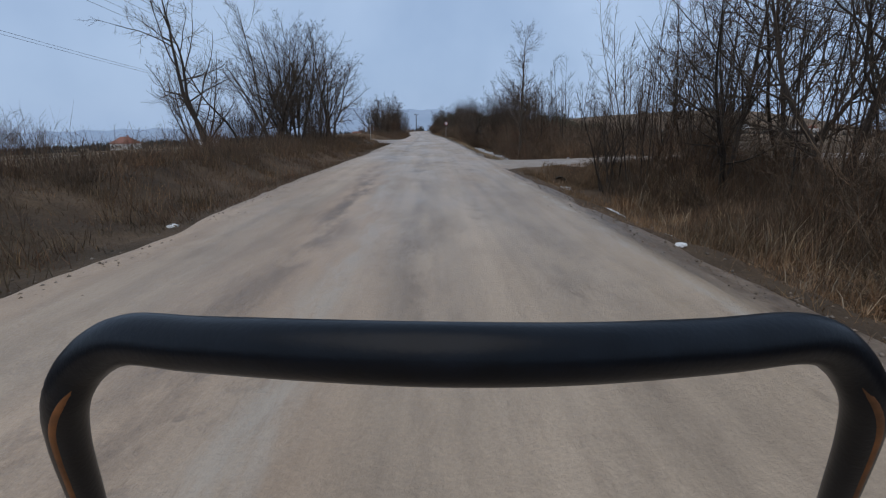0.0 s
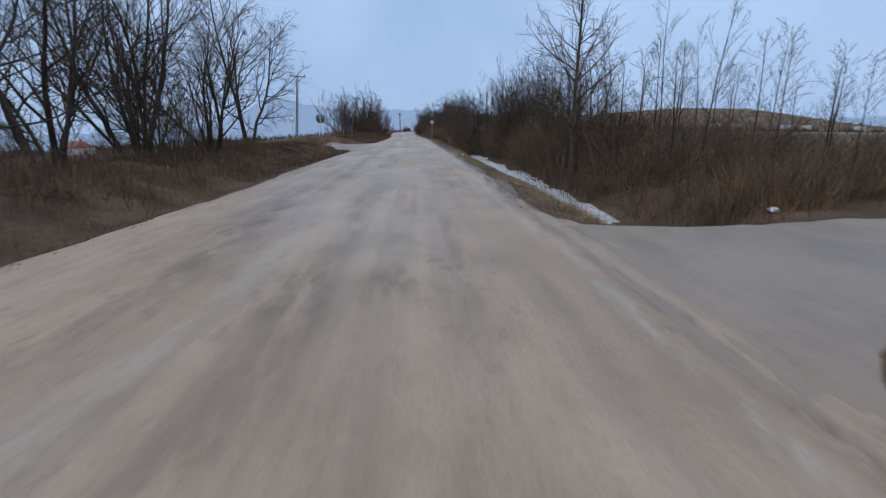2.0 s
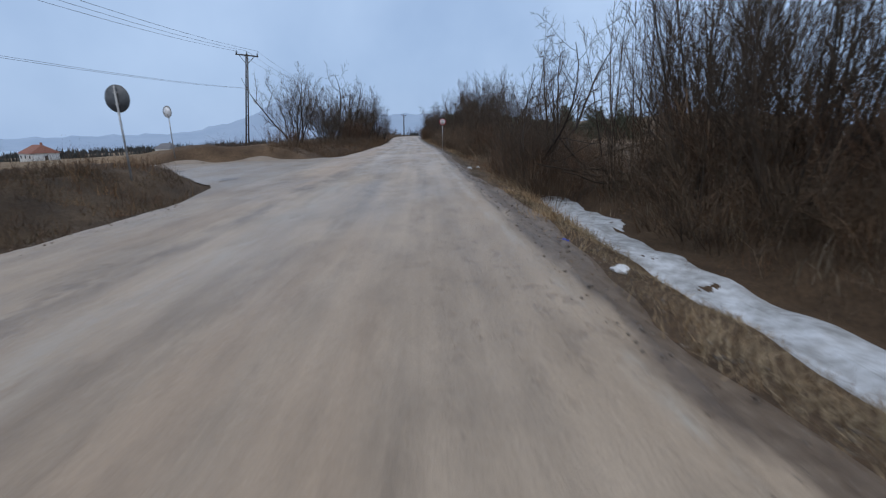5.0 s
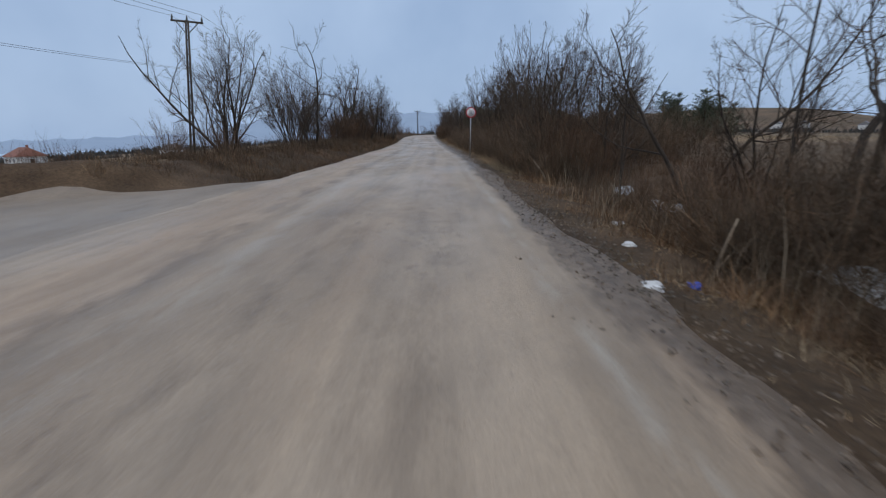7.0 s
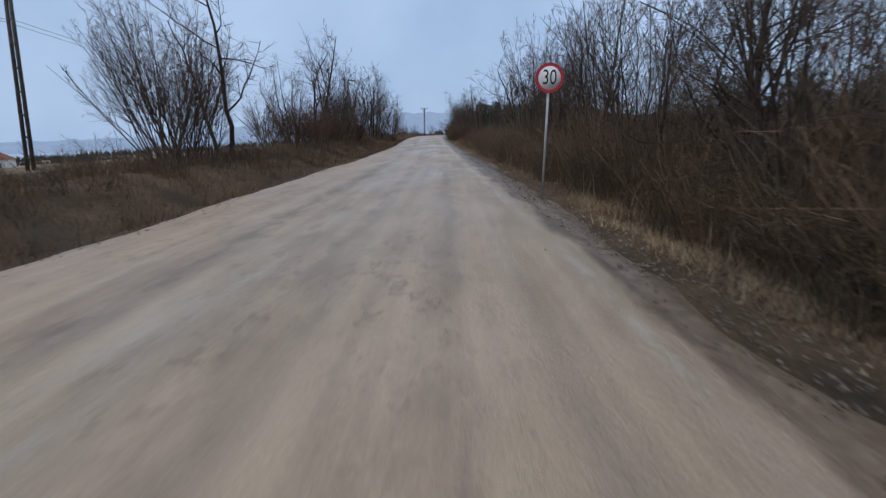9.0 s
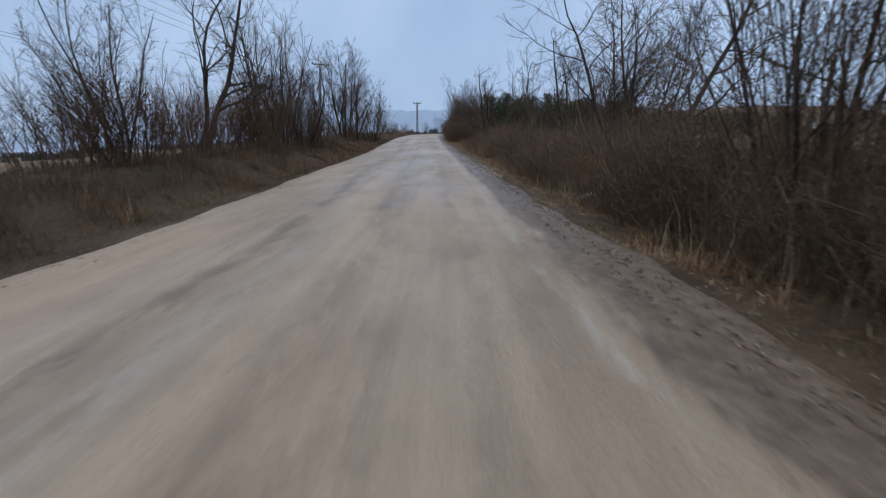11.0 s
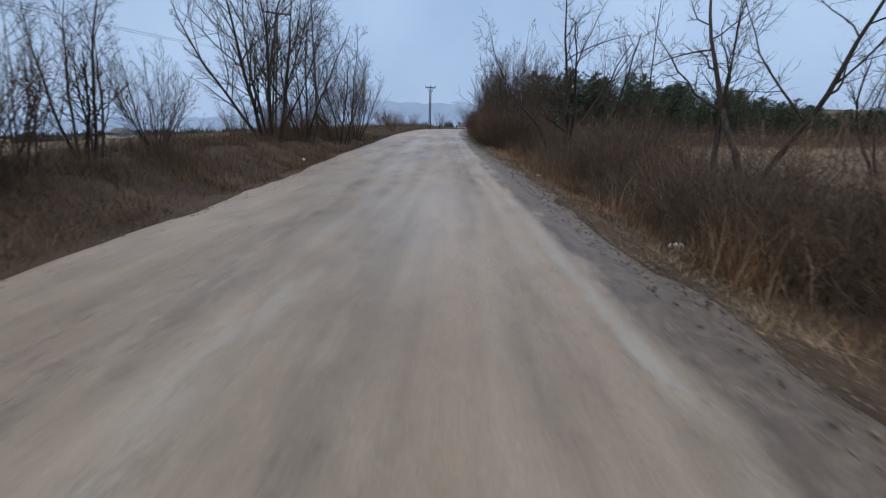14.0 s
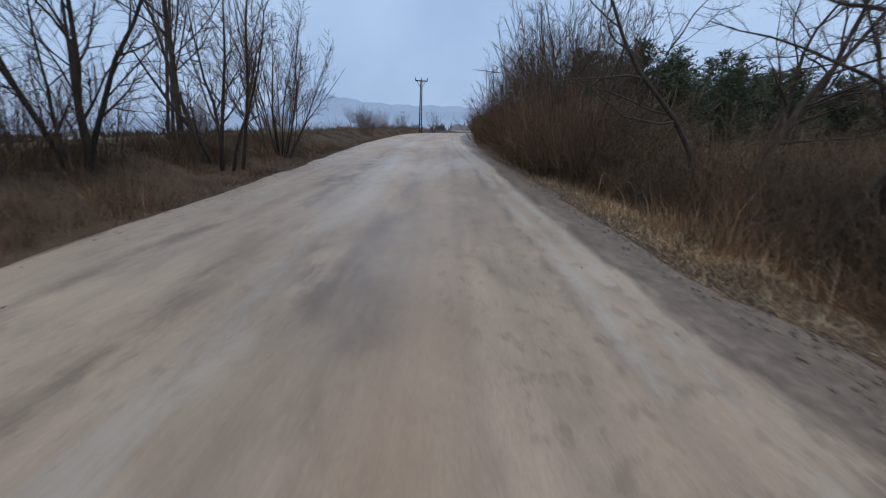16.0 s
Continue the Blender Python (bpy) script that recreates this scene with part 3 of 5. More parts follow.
KINDS = {
    "willow": ("tree", dict(stems=7, height=8.0, lean=0.42, spread=0.35, r=0.075, egg=(2.7, 4.1, 4.0), seg=[8, 5, 3, 1], wig=[0.09, 0.13, 0.16, 0.2], up=[0.05, 0.07, 0.05, 0.02],
               tip=[0.16, 0.2, 0.3, 0.5], sides=[6, 4, 3, 3], kids=[11, 9, 10], ang=[40, 42, 42], ratio=[0.5, 0.46, 0.5], slim=[0.5, 0.5, 0.6], wood=1,
               thin=0.0052, **{"from": [0.14, 0.12, 0.1]}), "bare many-stemmed willow tree on the grassy roadside bank", BARK_DARK, TWIG),
    "round": ("tree", dict(stems=3, height=7.2, lean=0.24, spread=0.2, r=0.1, egg=(2.75, 3.75, 3.9), seg=[8, 6, 4, 1], wig=[0.09, 0.15, 0.18, 0.2], up=[0.06, 0.05, -0.02, -0.1],
              tip=[0.16, 0.2, 0.3, 0.5], sides=[7, 5, 3, 3], kids=[14, 11, 11], ang=[55, 48, 45], ratio=[0.62, 0.46, 0.48], slim=[0.5, 0.5, 0.6], wood=1,
              thin=0.0052, **{"from": [0.16, 0.14, 0.1]}), "bare round-crowned tree on the roadside bank", BARK_DARK, TWIG),
    "upright": ("tree", dict(stems=6, height=7.8, lean=0.32, spread=0.4, r=0.056, egg=(1.7, 3.8, 4.2), seg=[8, 4, 2, 1], wig=[0.09, 0.14, 0.15, 0.2], up=[0.06, 0.09, 0.05, 0.02],
                tip=[0.16, 0.25, 0.3, 0.5], sides=[6, 4, 3, 3], kids=[12, 8, 9], ang=[36, 38, 38], ratio=[0.44, 0.46, 0.5], slim=[0.48, 0.55, 0.6], wood=0,
                thin=0.005, **{"from": [0.18, 0.15, 0.1]}), "bare upright many-stemmed tree with fine twigs", BARK_DARK, TWIG),
    "fan": ("tree", dict(stems=25, height=6.6, lean=0.42, spread=0.45, r=0.029, egg=(2.35, 3.1, 3.6), seg=[7, 4, 2, 1], wig=[0.06, 0.1, 0.14, 0.2], up=[0.03, 0.08, 0.05, 0.03],
            tip=[0.2, 0.3, 0.4, 0.5], sides=[5, 3, 3, 3], kids=[9, 6, 7], ang=[26, 34, 38], ratio=[0.4, 0.46, 0.5], slim=[0.55, 0.55, 0.6], wood=0, solo=9,
            thin=0.005, **{"from": [0.25, 0.15, 0.1]}), "bare bushy tree fanning out from its base in many stems", BARK_DARK, TWIG),
    "birch": ("tree", dict(stems=1, height=9.6, lean=0.03, spread=0.0, r=0.14, egg=(2.2, 4.9, 5.1), seg=[10, 5, 3, 1], wig=[0.016, 0.1, 0.15, 0.2], up=[0.1, 0.09, 0.04, 0.0],
              tip=[0.08, 0.2, 0.3, 0.5], sides=[8, 4, 3, 3], kids=[36, 11, 8], ang=[50, 42, 42], ratio=[0.3, 0.46, 0.48], slim=[0.38, 0.5, 0.6], wood=0,
              thin=0.005, **{"from": [0.2, 0.12, 0.1]}), "tall bare tree with one straight slender trunk", BARK, TWIG),
    "sapling": ("tree", dict(stems=1, height=5.6, lean=0.035, spread=0.0, r=0.05, seg=[8, 4, 2, 1], wig=[0.028, 0.14, 0.18, 0.2], up=[0.08, 0.1, 0.06, 0.05],
                tip=[0.12, 0.25, 0.3, 0.5], sides=[5, 3, 3, 3], kids=[15, 7, 6], ang=[44, 42, 40], ratio=[0.28, 0.42, 0.45], slim=[0.42, 0.55, 0.6], wood=0,
                thin=0.005, **{"from": [0.22, 0.15, 0.1]}), "thin bare young tree with upright twigs", BARK_DARK, TWIG),
    "gaunt": ("tree", dict(stems=2, height=6.6, lean=0.5, spread=0.3, r=0.1, seg=[10, 7, 4, 1], wig=[0.12, 0.17, 0.2, 0.2], up=[0.04, 0.06, 0.06, 0.03],
              tip=[0.18, 0.18, 0.25, 0.5], sides=[7, 5, 3, 3], kids=[9, 9, 13], ang=[48, 48, 45], ratio=[0.52, 0.42, 0.42], slim=[0.5, 0.5, 0.6], wood=1,
              thin=0.0052, **{"from": [0.22, 0.2, 0.12]}), "gaunt bare tree with crooked leaning limbs", BARK_DARK, TWIG),
    "shrub": ("shrub", dict(stems=26, solo=5, height=3.1, lean=0.34, spread=0.75, r=0.018, seg=[5, 2, 1], wig=[0.08, 0.13, 0.18], up=[0.05, 0.06, 0.04],
              tip=[0.3, 0.4, 0.5], sides=[4, 3, 3], kids=[10, 6], ang=[32, 38], ratio=[0.4, 0.5], slim=[0.55, 0.65], wood=0,
              thin=0.005, **{"from": [0.2, 0.15]}), "bare brown roadside shrub with many upright stems", TWIG, TWIG_RED),
    "bramble": ("shrub", dict(stems=48, solo=4, height=1.75, lean=0.6, spread=1.0, r=0.009, seg=[4, 1], wig=[0.16, 0.2], up=[-0.01, 0.02],
                tip=[0.4, 0.5], sides=[3, 3], kids=[9], ang=[42], ratio=[0.42], slim=[0.75], wood=0,
                thin=0.005, **{"from": [0.1]}), "low dense tangle of bare brown bramble stems", TWIG_RED, TWIG_RED),
    "thicket": ("shrub", dict(stems=40, solo=4, height=2.3, lean=0.34, spread=1.0, r=0.009, seg=[4, 1, 1], wig=[0.13, 0.2, 0.25], up=[0.03, 0.04, 0.03],
                tip=[0.35, 0.5, 0.5], sides=[3, 3, 3], kids=[11, 5], ang=[42, 45], ratio=[0.36, 0.5], slim=[0.6, 0.75], wood=0,
                thin=0.0045, **{"from": [0.22, 0.15]}), "dense tangled hedge shrub of bare brown twigs", TWIG, TWIG_RED),
    "brake": ("shrub", dict(stems=12, solo=6, height=6.0, lean=0.16, spread=1.0, r=0.03, seg=[7, 3, 1], wig=[0.06, 0.12, 0.18], up=[0.05, 0.08, 0.04],
              tip=[0.18, 0.4, 0.5], sides=[4, 3, 3], kids=[14, 7], ang=[36, 40], ratio=[0.27, 0.5], slim=[0.5, 0.6], wood=0,
              thin=0.0056, **{"from": [0.25, 0.15]}), "tall bare thicket of slender upright stems", BARK_DARK, TWIG),
}
POOL = {}
VARIANTS = {"upright": 3, "fan": 2, "shrub": 4, "bramble": 4, "thicket": 4, "brake": 3, "willow": 3, "round": 2, "birch": 2, "sapling": 3, "gaunt": 3}
place_rng = random.Random(11)


def put(kind, x, y, size=1.0, spin=0.0, squash=1.0):
    cat, s, label, wood, twig = KINDS[kind]
    pool = POOL.setdefault(kind, [])
    m = pose(x, y, surface(x, y) - 0.02, 0, 0, place_rng.uniform(0, 360) + spin)
    m = m @ Matrix.Diagonal((size * squash, size * squash, size, 1))
    if len(pool) < VARIANTS[kind]:
        ob = wood_thing(cat, 100 * len(kind) + 7 * len(pool) + ord(kind[0]), s, label, cat, wood, twig)
        ob["group"] = "bare roadside " + ("trees" if cat == "tree" else "shrubs")
        pool.append(ob)
        ob.matrix_basis = m
        return ob
    proto = pool[place_rng.randrange(len(pool))]
    made = copy_thing(proto, Matrix.Identity(4))
    made.matrix_basis = m
    return made


# trees on the left bank: before the junction, between it and the bend
LEFT_TREES = (("gaunt", -11.4, 29.6, 1.3), ("upright", -13.4, 32.0, 1.1), ("gaunt", -10.8, 32.4, 1.15), ("willow", -10.4, 36.0, 1.25), ("fan", -11.6, 34.0, 0.6), ("willow", -10.2, 40.2, 1.32), ("fan", -8.7, 39.4, 0.55),
              ("willow", -9.6, 45.0, 1.25), ("round", -9.9, 51.5, 1.45), ("willow", -12.8, 46.0, 1.0), ("round", -11.4, 42.4, 1.0), ("shrub", -9.2, 42.0, 0.9),
              ("willow", -10.0, 87.8, 1.16), ("fan", -9.9, 99.3, 1.2), ("fan", -8.6, 98.4, 0.7), ("gaunt", -9.1, 101.2, 1.2), ("upright", -9.8, 112.5, 1.1), ("willow", -13.0, 116.0, 0.7),
              ("gaunt", -10.0, 117.6, 1.35), ("upright", -9.2, 122.8, 1.2), ("upright", -9.4, 126.1, 1.55), ("gaunt", -10.2, 128.0, 1.3), ("upright", -9.2, 129.6, 1.5), ("fan", -10.4, 131.0, 1.1), ("willow", -9.9, 146.6, 1.4),
              ("upright", -9.4, 150.0, 1.4), ("birch", -10.1, 155.2, 1.15), ("upright", -8.4, 154.4, 1.4), ("fan", -8.7, 160.0, 1.2))
# trees beyond the ditch: by the culvert, behind the snow, along the long hedge, before the pines
RIGHT_TREES = (("upright", 6.0, 21.6, 0.9), ("upright", 7.6, 22.2, 0.95), ("upright", 9.2, 21.4, 1.0), ("upright", 8.0, 18.8, 1.0), ("round", 10.6, 19.0, 1.15), ("round", 8.4, 14.8, 1.1), ("upright", 11.0, 15.6, 1.15),
               ("brake", 7.0, 20.6, 1.0), ("brake", 9.6, 17.4, 1.15), ("brake", 8.6, 20.4, 1.1), ("round", 7.4, 17.2, 0.95), ("round", 9.6, 12.6, 1.1),
               ("birch", 6.2, 39.1, 1.12), ("shrub", 5.5, 37.4, 0.42), ("shrub", 6.1, 36.4, 0.4), ("shrub", 5.4, 38.8, 0.45), ("shrub", 6.6, 37.2, 0.5), ("shrub", 7.3, 35.8, 0.42), ("sapling", 10.5, 32.0, 0.64), ("sapling", 12.6, 35.0, 0.8), ("sapling", 9.8, 36.8, 1), ("sapling", 14.0, 36.6, 0.88), ("sapling", 11.0, 40.5, 1.04), ("sapling", 12.9, 44.0, 1.12),
               ("sapling", 7.4, 37.8, 0.92), ("sapling", 8.4, 36.2, 0.96), ("sapling", 10.6, 34.6, 0.88), ("sapling", 9.4, 39.0, 1.04), ("sapling", 12.0, 37.5, 1), ("sapling", 8.0, 43.5, 1.08), ("sapling", 10.2, 45.0, 1.08),
               ("sapling", 13.5, 41.0, 0.88), ("sapling", 15.2, 38.0, 0.72), ("sapling", 9.0, 47.0, 1.17), ("sapling", 11.6, 49.0, 1.3),
               ("upright", 8.4, 42.0, 0.6), ("upright", 7.6, 45.0, 0.75), ("upright", 7.4, 48.0, 0.8), ("round", 9.6, 46.0, 0.75), ("round", 8.8, 51.4, 0.9), ("fan", 7.4, 54.6, 0.9), ("upright", 8.4, 55.0, 1.0), ("upright", 7.6, 57.6, 1.05), ("fan", 8.6, 58.8, 1.2),
               ("gaunt", 4.9, 64.2, 1.0, 150), ("fan", 4.7, 63.2, 0.75), ("gaunt", 6.2, 66.4, 0.75), ("sapling", 6.9, 71.5, 1.2), ("gaunt", 7.4, 75.4, 0.95), ("gaunt", 8.6, 72.0, 1.0), ("sapling", 6.0, 76.6, 1.0), ("shrub", 6.4, 72.6, 0.45), ("shrub", 5.6, 73.4, 0.4), ("shrub", 7.2, 73.8, 0.5), ("sapling", 9.8, 70.0, 1.0), ("sapling", 5.2, 74.6, 0.6),
               ("upright", 7.4, 81.0, 0.85), ("upright", 7.8, 84.0, 0.95), ("fan", 6.4, 88.0, 1.2), ("upright", 6.4, 93.0, 1.05), ("fan", 6.6, 96.6, 1.2), ("upright", 5.6, 101.4, 1.1), ("fan", 5.8, 104.6, 1.25),
               ("round", 7.4, 91.0, 1.0), ("upright", 7.6, 97.5, 1.0), ("round", 7.3, 102.0, 1.1), ("gaunt", 8.0, 107.0, 1.1),
               ("gaunt", 6.6, 113.0, 1.15), ("round", 8.0, 117.0, 1.05), ("round", 8.9, 121.0, 1.05), ("sapling", 8.2, 123.0, 1.2), ("gaunt", 7.6, 127.0, 1.0), ("sapling", 6.4, 130.5, 1.2), ("sapling", 9.2, 134.0, 1.4),
               ("sapling", 6.6, 137.0, 1.35), ("sapling", 8.0, 139.5, 1.45), ("gaunt", 8.4, 138.2, 1.25), ("round", 10.8, 133.0, 1.0), ("upright", 12.5, 138.0, 1.0),
               ("gaunt", 4.7, 147.6, 1.15), ("gaunt", 5.3, 151.8, 1.3), ("sapling", 6.8, 143.0, 1.35), ("upright", 2.9, 157.0, 1.25), ("fan", 3.8, 160.5, 1.5), ("gaunt", 8.2, 155.5, 1.1), ("upright", 4.0, 166.0, 1.3), ("fan", 5.0, 170.0, 1.5),
               ("upright", 3.2, 174.0, 1.4), ("birch", 4.6, 180.0, 1.0), ("upright", 5.2, 190.0, 1.5))
for kind, x, y, size, *spin in LEFT_TREES + RIGHT_TREES:
    put(kind, x, y, size, sum(spin))


def hedge(kind, y0, y1, gap, off, spread, low, high, side, skip=()):
    """Shrubs set along one side of the road, off metres from its edge."""
    y = y0
    while y < y1:
        d = off + spread * place_rng.random()
        x = float(right_edge(y)) + d if side > 0 else float(left_edge(y)) - d
        if not any(a < y < b for a, b in skip):
            put(kind, x, y, place_rng.uniform(low, high), squash=place_rng.uniform(0.9, 1.25))
        y += gap * place_rng.uniform(0.6, 1.4)


GROWTH = {}


def growth(kind):
    """Four forms of one kind of low tangle, each as arrays of corners and faces."""
    if kind not in GROWTH:
        GROWTH[kind] = []
        s = KINDS[kind][1]
        for seed in range(4):
            rng, store = random.Random(900 + seed), ([], [])
            for k in range(s["stems"]):
                a = 2 * math.pi * rng.random()
                lean = s["lean"] * (0.4 + rng.random())
                root = Vector((math.cos(a), math.sin(a), 0)) * s["spread"] * math.sqrt(rng.random())
                root.z = -0.12
                way = Vector((math.cos(a) * lean, math.sin(a) * lean, 1)).normalized()
                grow(rng, (store, store), root, way, s["height"] * (0.5 + 0.6 * rng.random()), s["r"] * (0.6 + 0.5 * rng.random()), 0, s)
            corners = np.array([i for f in store[1] for i in f])
            GROWTH[kind].append((np.array([tuple(v) for v in store[0]]), corners, np.array([len(f) for f in store[1]])))
    return GROWTH[kind]


def tangle(rows, label, material):
    """One stretch of hedge: tangles of several kinds grown into one another."""
    verts, corners, sizes, count = [], [], [], 0
    for kind, y0, y1, gap, off, spread, low, high, side in rows:
        y = y0
        while y < y1:
            d = off + spread * place_rng.random()
            x = float(right_edge(y)) + d if side > 0 else float(left_edge(y)) - d
            v, c, n = growth(kind)[place_rng.randrange(4)]
            k, wide, a = place_rng.uniform(low, high) * (1 + 0.22 * math.sin(0.83 * y + 1.7 * math.sin(0.31 * y))), place_rng.uniform(0.9, 1.3), place_rng.uniform(0, 6.28)
            q = np.stack([(v[:, 0] * math.cos(a) - v[:, 1] * math.sin(a)) * k * wide + x, (v[:, 0] * math.sin(a) + v[:, 1] * math.cos(a)) * k * wide + y, v[:, 2] * k + surface(x, y)], -1)
            verts.append(q)
            corners.append(c + count)
            sizes.append(n)
            count += len(v)
            y += gap * place_rng.uniform(0.6, 1.4)
    me = mesh_from_arrays("hedge", np.concatenate(verts), np.concatenate(corners), np.concatenate(sizes))
    tagged(plain("hedge", me, material), label, "hedge", kind="stuff")


HEDGE = "dense tangled roadside hedge of bare brown twigs"
tangle((("thicket", 2, 20, 0.9, 4.4, 2.6, 0.7, 0.98, 1), ("bramble", 2, 21.5, 1.5, 3.0, 2.6, 0.5, 0.8, 1)), HEDGE, CANE)
tangle((("bramble", 33, 60, 1.4, 3.6, 1.4, 0.6, 0.9, 1), ("thicket", 37, 60.5, 0.7, 3.9, 1.8, 0.75, 1.0, 1), ("thicket", 61.5, 66, 0.7, 1.8, 1.8, 0.5, 0.8, 1)), HEDGE, CANE)
tangle((("bramble", 65, 79, 1.0, 2.4, 3.4, 0.35, 0.55, 1), ("thicket", 69, 74.5, 0.8, 2.4, 1.8, 0.36, 0.5, 1)), "low brown tangle of brambles on the open ditch bank", CANE)
tangle((("thicket", 80.4, 106, 0.75, 2.5, 0.9, 0.85, 1.1, 1), ("thicket", 81, 106, 0.9, 3.5, 1.2, 0.85, 1.08, 1), ("bramble", 80, 106, 2.4, 2.2, 1.0, 0.6, 0.9, 1)), HEDGE, CANE)
tangle((("thicket", 106, 118, 0.8, 2.6, 0.9, 0.8, 1.05, 1), ("thicket", 106, 117, 0.9, 3.6, 1.4, 0.95, 1.2, 1), ("thicket", 118, 127.5, 1.1, 2.6, 1.2, 0.62, 0.82, 1),
        ("thicket", 127.5, 136, 0.8, 2.6, 0.9, 0.65, 0.85, 1), ("thicket", 127.5, 136, 1.0, 3.6, 1.4, 0.75, 0.95, 1), ("thicket", 136, 141, 1.1, 2.6, 1.6, 0.55, 0.75, 1),
        ("thicket", 141, 152, 1.2, 2.8, 2.2, 0.45, 0.65, 1), ("thicket", 154, 163, 0.5, 1.7, 2.2, 1.0, 1.3, 1), ("bramble", 106, 152, 1.9, 2.2, 1.4, 0.5, 0.8, 1)), HEDGE, CANE)
tangle((("bramble", 6, 52, 2.4, 3.0, 3.2, 0.45, 0.7, -1),), "low tangle of bare brown bramble stems under the trees", CANE)
tangle((("bramble", 81, 215, 3.0, 2.6, 2.6, 0.5, 0.75, -1),), "low tangle of bare brown bramble stems under the trees", CANE)
hedge("brake", 2.0, 17.0, 3.0, 5.8, 3.6, 0.9, 1.15, 1)
hedge("shrub", 3.0, 21.5, 2.4, 4.4, 2.6, 0.55, 0.8, 1)
hedge("shrub", 38.5, 60, 1.7, 4.6, 1.8, 0.65, 0.9, 1)
hedge("brake", 49, 59.5, 1.9, 4.9, 2.6, 0.7, 0.95, 1)
hedge("shrub", 62, 66, 1.2, 1.9, 1.5, 0.6, 0.85, 1)
hedge("shrub", 80, 104, 2.2, 3.4, 1.6, 0.65, 0.85, 1)
hedge("shrub", 106, 117, 4.0, 4.6, 1.2, 0.75, 0.95, 1)
hedge("shrub", 153.5, 212, 1.4, 1.1, 1.8, 0.85, 1.15, 1)
hedge("brake", 160, 208, 2.8, 2.6, 2.4, 0.9, 1.3, 1)
hedge("shrub", 10, 50, 3.4, 5.0, 4.2, 0.5, 0.85, -1)
hedge("shrub", 110, 133, 1.3, 3.6, 2.4, 0.7, 1.15, -1)
hedge("shrub", 145, 161, 2.0, 3.2, 2.4, 0.5, 0.75, -1)
hedge("shrub", 84.5, 90, 1.6, 4.6, 2.0, 0.5, 0.7, -1)
for x, y, size in ((6.9, 40.6, 1.1), (8.8, 38.2, 1.0), (9.9, 41.6, 1.05), (11.4, 38.8, 0.9), (12.4, 41.4, 0.95), (13.4, 38.6, 0.8), (14.6, 42.4, 0.85), (8.6, 45.6, 1.2), (10.9, 43.6, 1.1), (15.8, 40.4, 0.75)):
    put("sapling", x, y, size)
for kind, x, y, size in (("fan", 5.7, 84.0, 1.0), ("willow", 9.2, 121.4, 0.85), ("upright", 7.6, 119.2, 0.85), ("round", 9.9, 119.0, 0.9), ("upright", 8.8, 124.6, 0.8), ("gaunt", 4.7, 124.6, 0.62), ("upright", -9.6, 134.5, 0.9), ("fan", -9.8, 137.5, 0.6),
                         ("upright", 7.8, 73.6, 0.75), ("fan", -9.5, 97.4, 1.05), ("round", 9.2, 87.5, 0.85), ("upright", 8.4, 84.8, 0.8)):
    put(kind, x, y, size)
for x, y, size in ((7.2, 56.4, 0.95), (8.0, 59.4, 1.0), (7.0, 60.2, 0.9), (9.4, 57.6, 1.1)):
    put("brake", x, y, size)
tangle((("thicket", 35, 60, 0.32, 5.6, 4.0, 0.6, 0.85, 1), ("thicket", 36, 52, 0.4, 9.0, 7.0, 0.55, 0.75, 1), ("bramble", 31.5, 40, 0.3, 5.0, 8.0, 0.5, 0.75, 1)), "brown waist-high scrub behind the snowy ditch", CANE)
tangle((("thicket", 82, 92, 0.5, 4.2, 3.2, 0.7, 0.92, 1), ("bramble", 65.5, 72, 0.3, 2.6, 3.6, 0.6, 0.85, 1), ("thicket", 67, 72.5, 0.6, 3.6, 2.6, 0.5, 0.68, 1), ("thicket", 85, 94, 0.3, 6.4, 5.2, 0.9, 1.1, 1)), HEDGE, CANE)
tangle((("thicket", 117, 129, 0.6, 4.0, 3.0, 0.55, 0.8, 1), ("thicket", 138.5, 153, 0.5, 2.6, 2.0, 0.6, 0.85, 1), ("thicket", 140, 153, 0.6, 4.4, 3.0, 0.7, 0.95, 1), ("bramble", 136, 153, 0.9, 2.4, 3.0, 0.6, 0.9, 1)), HEDGE, CANE)


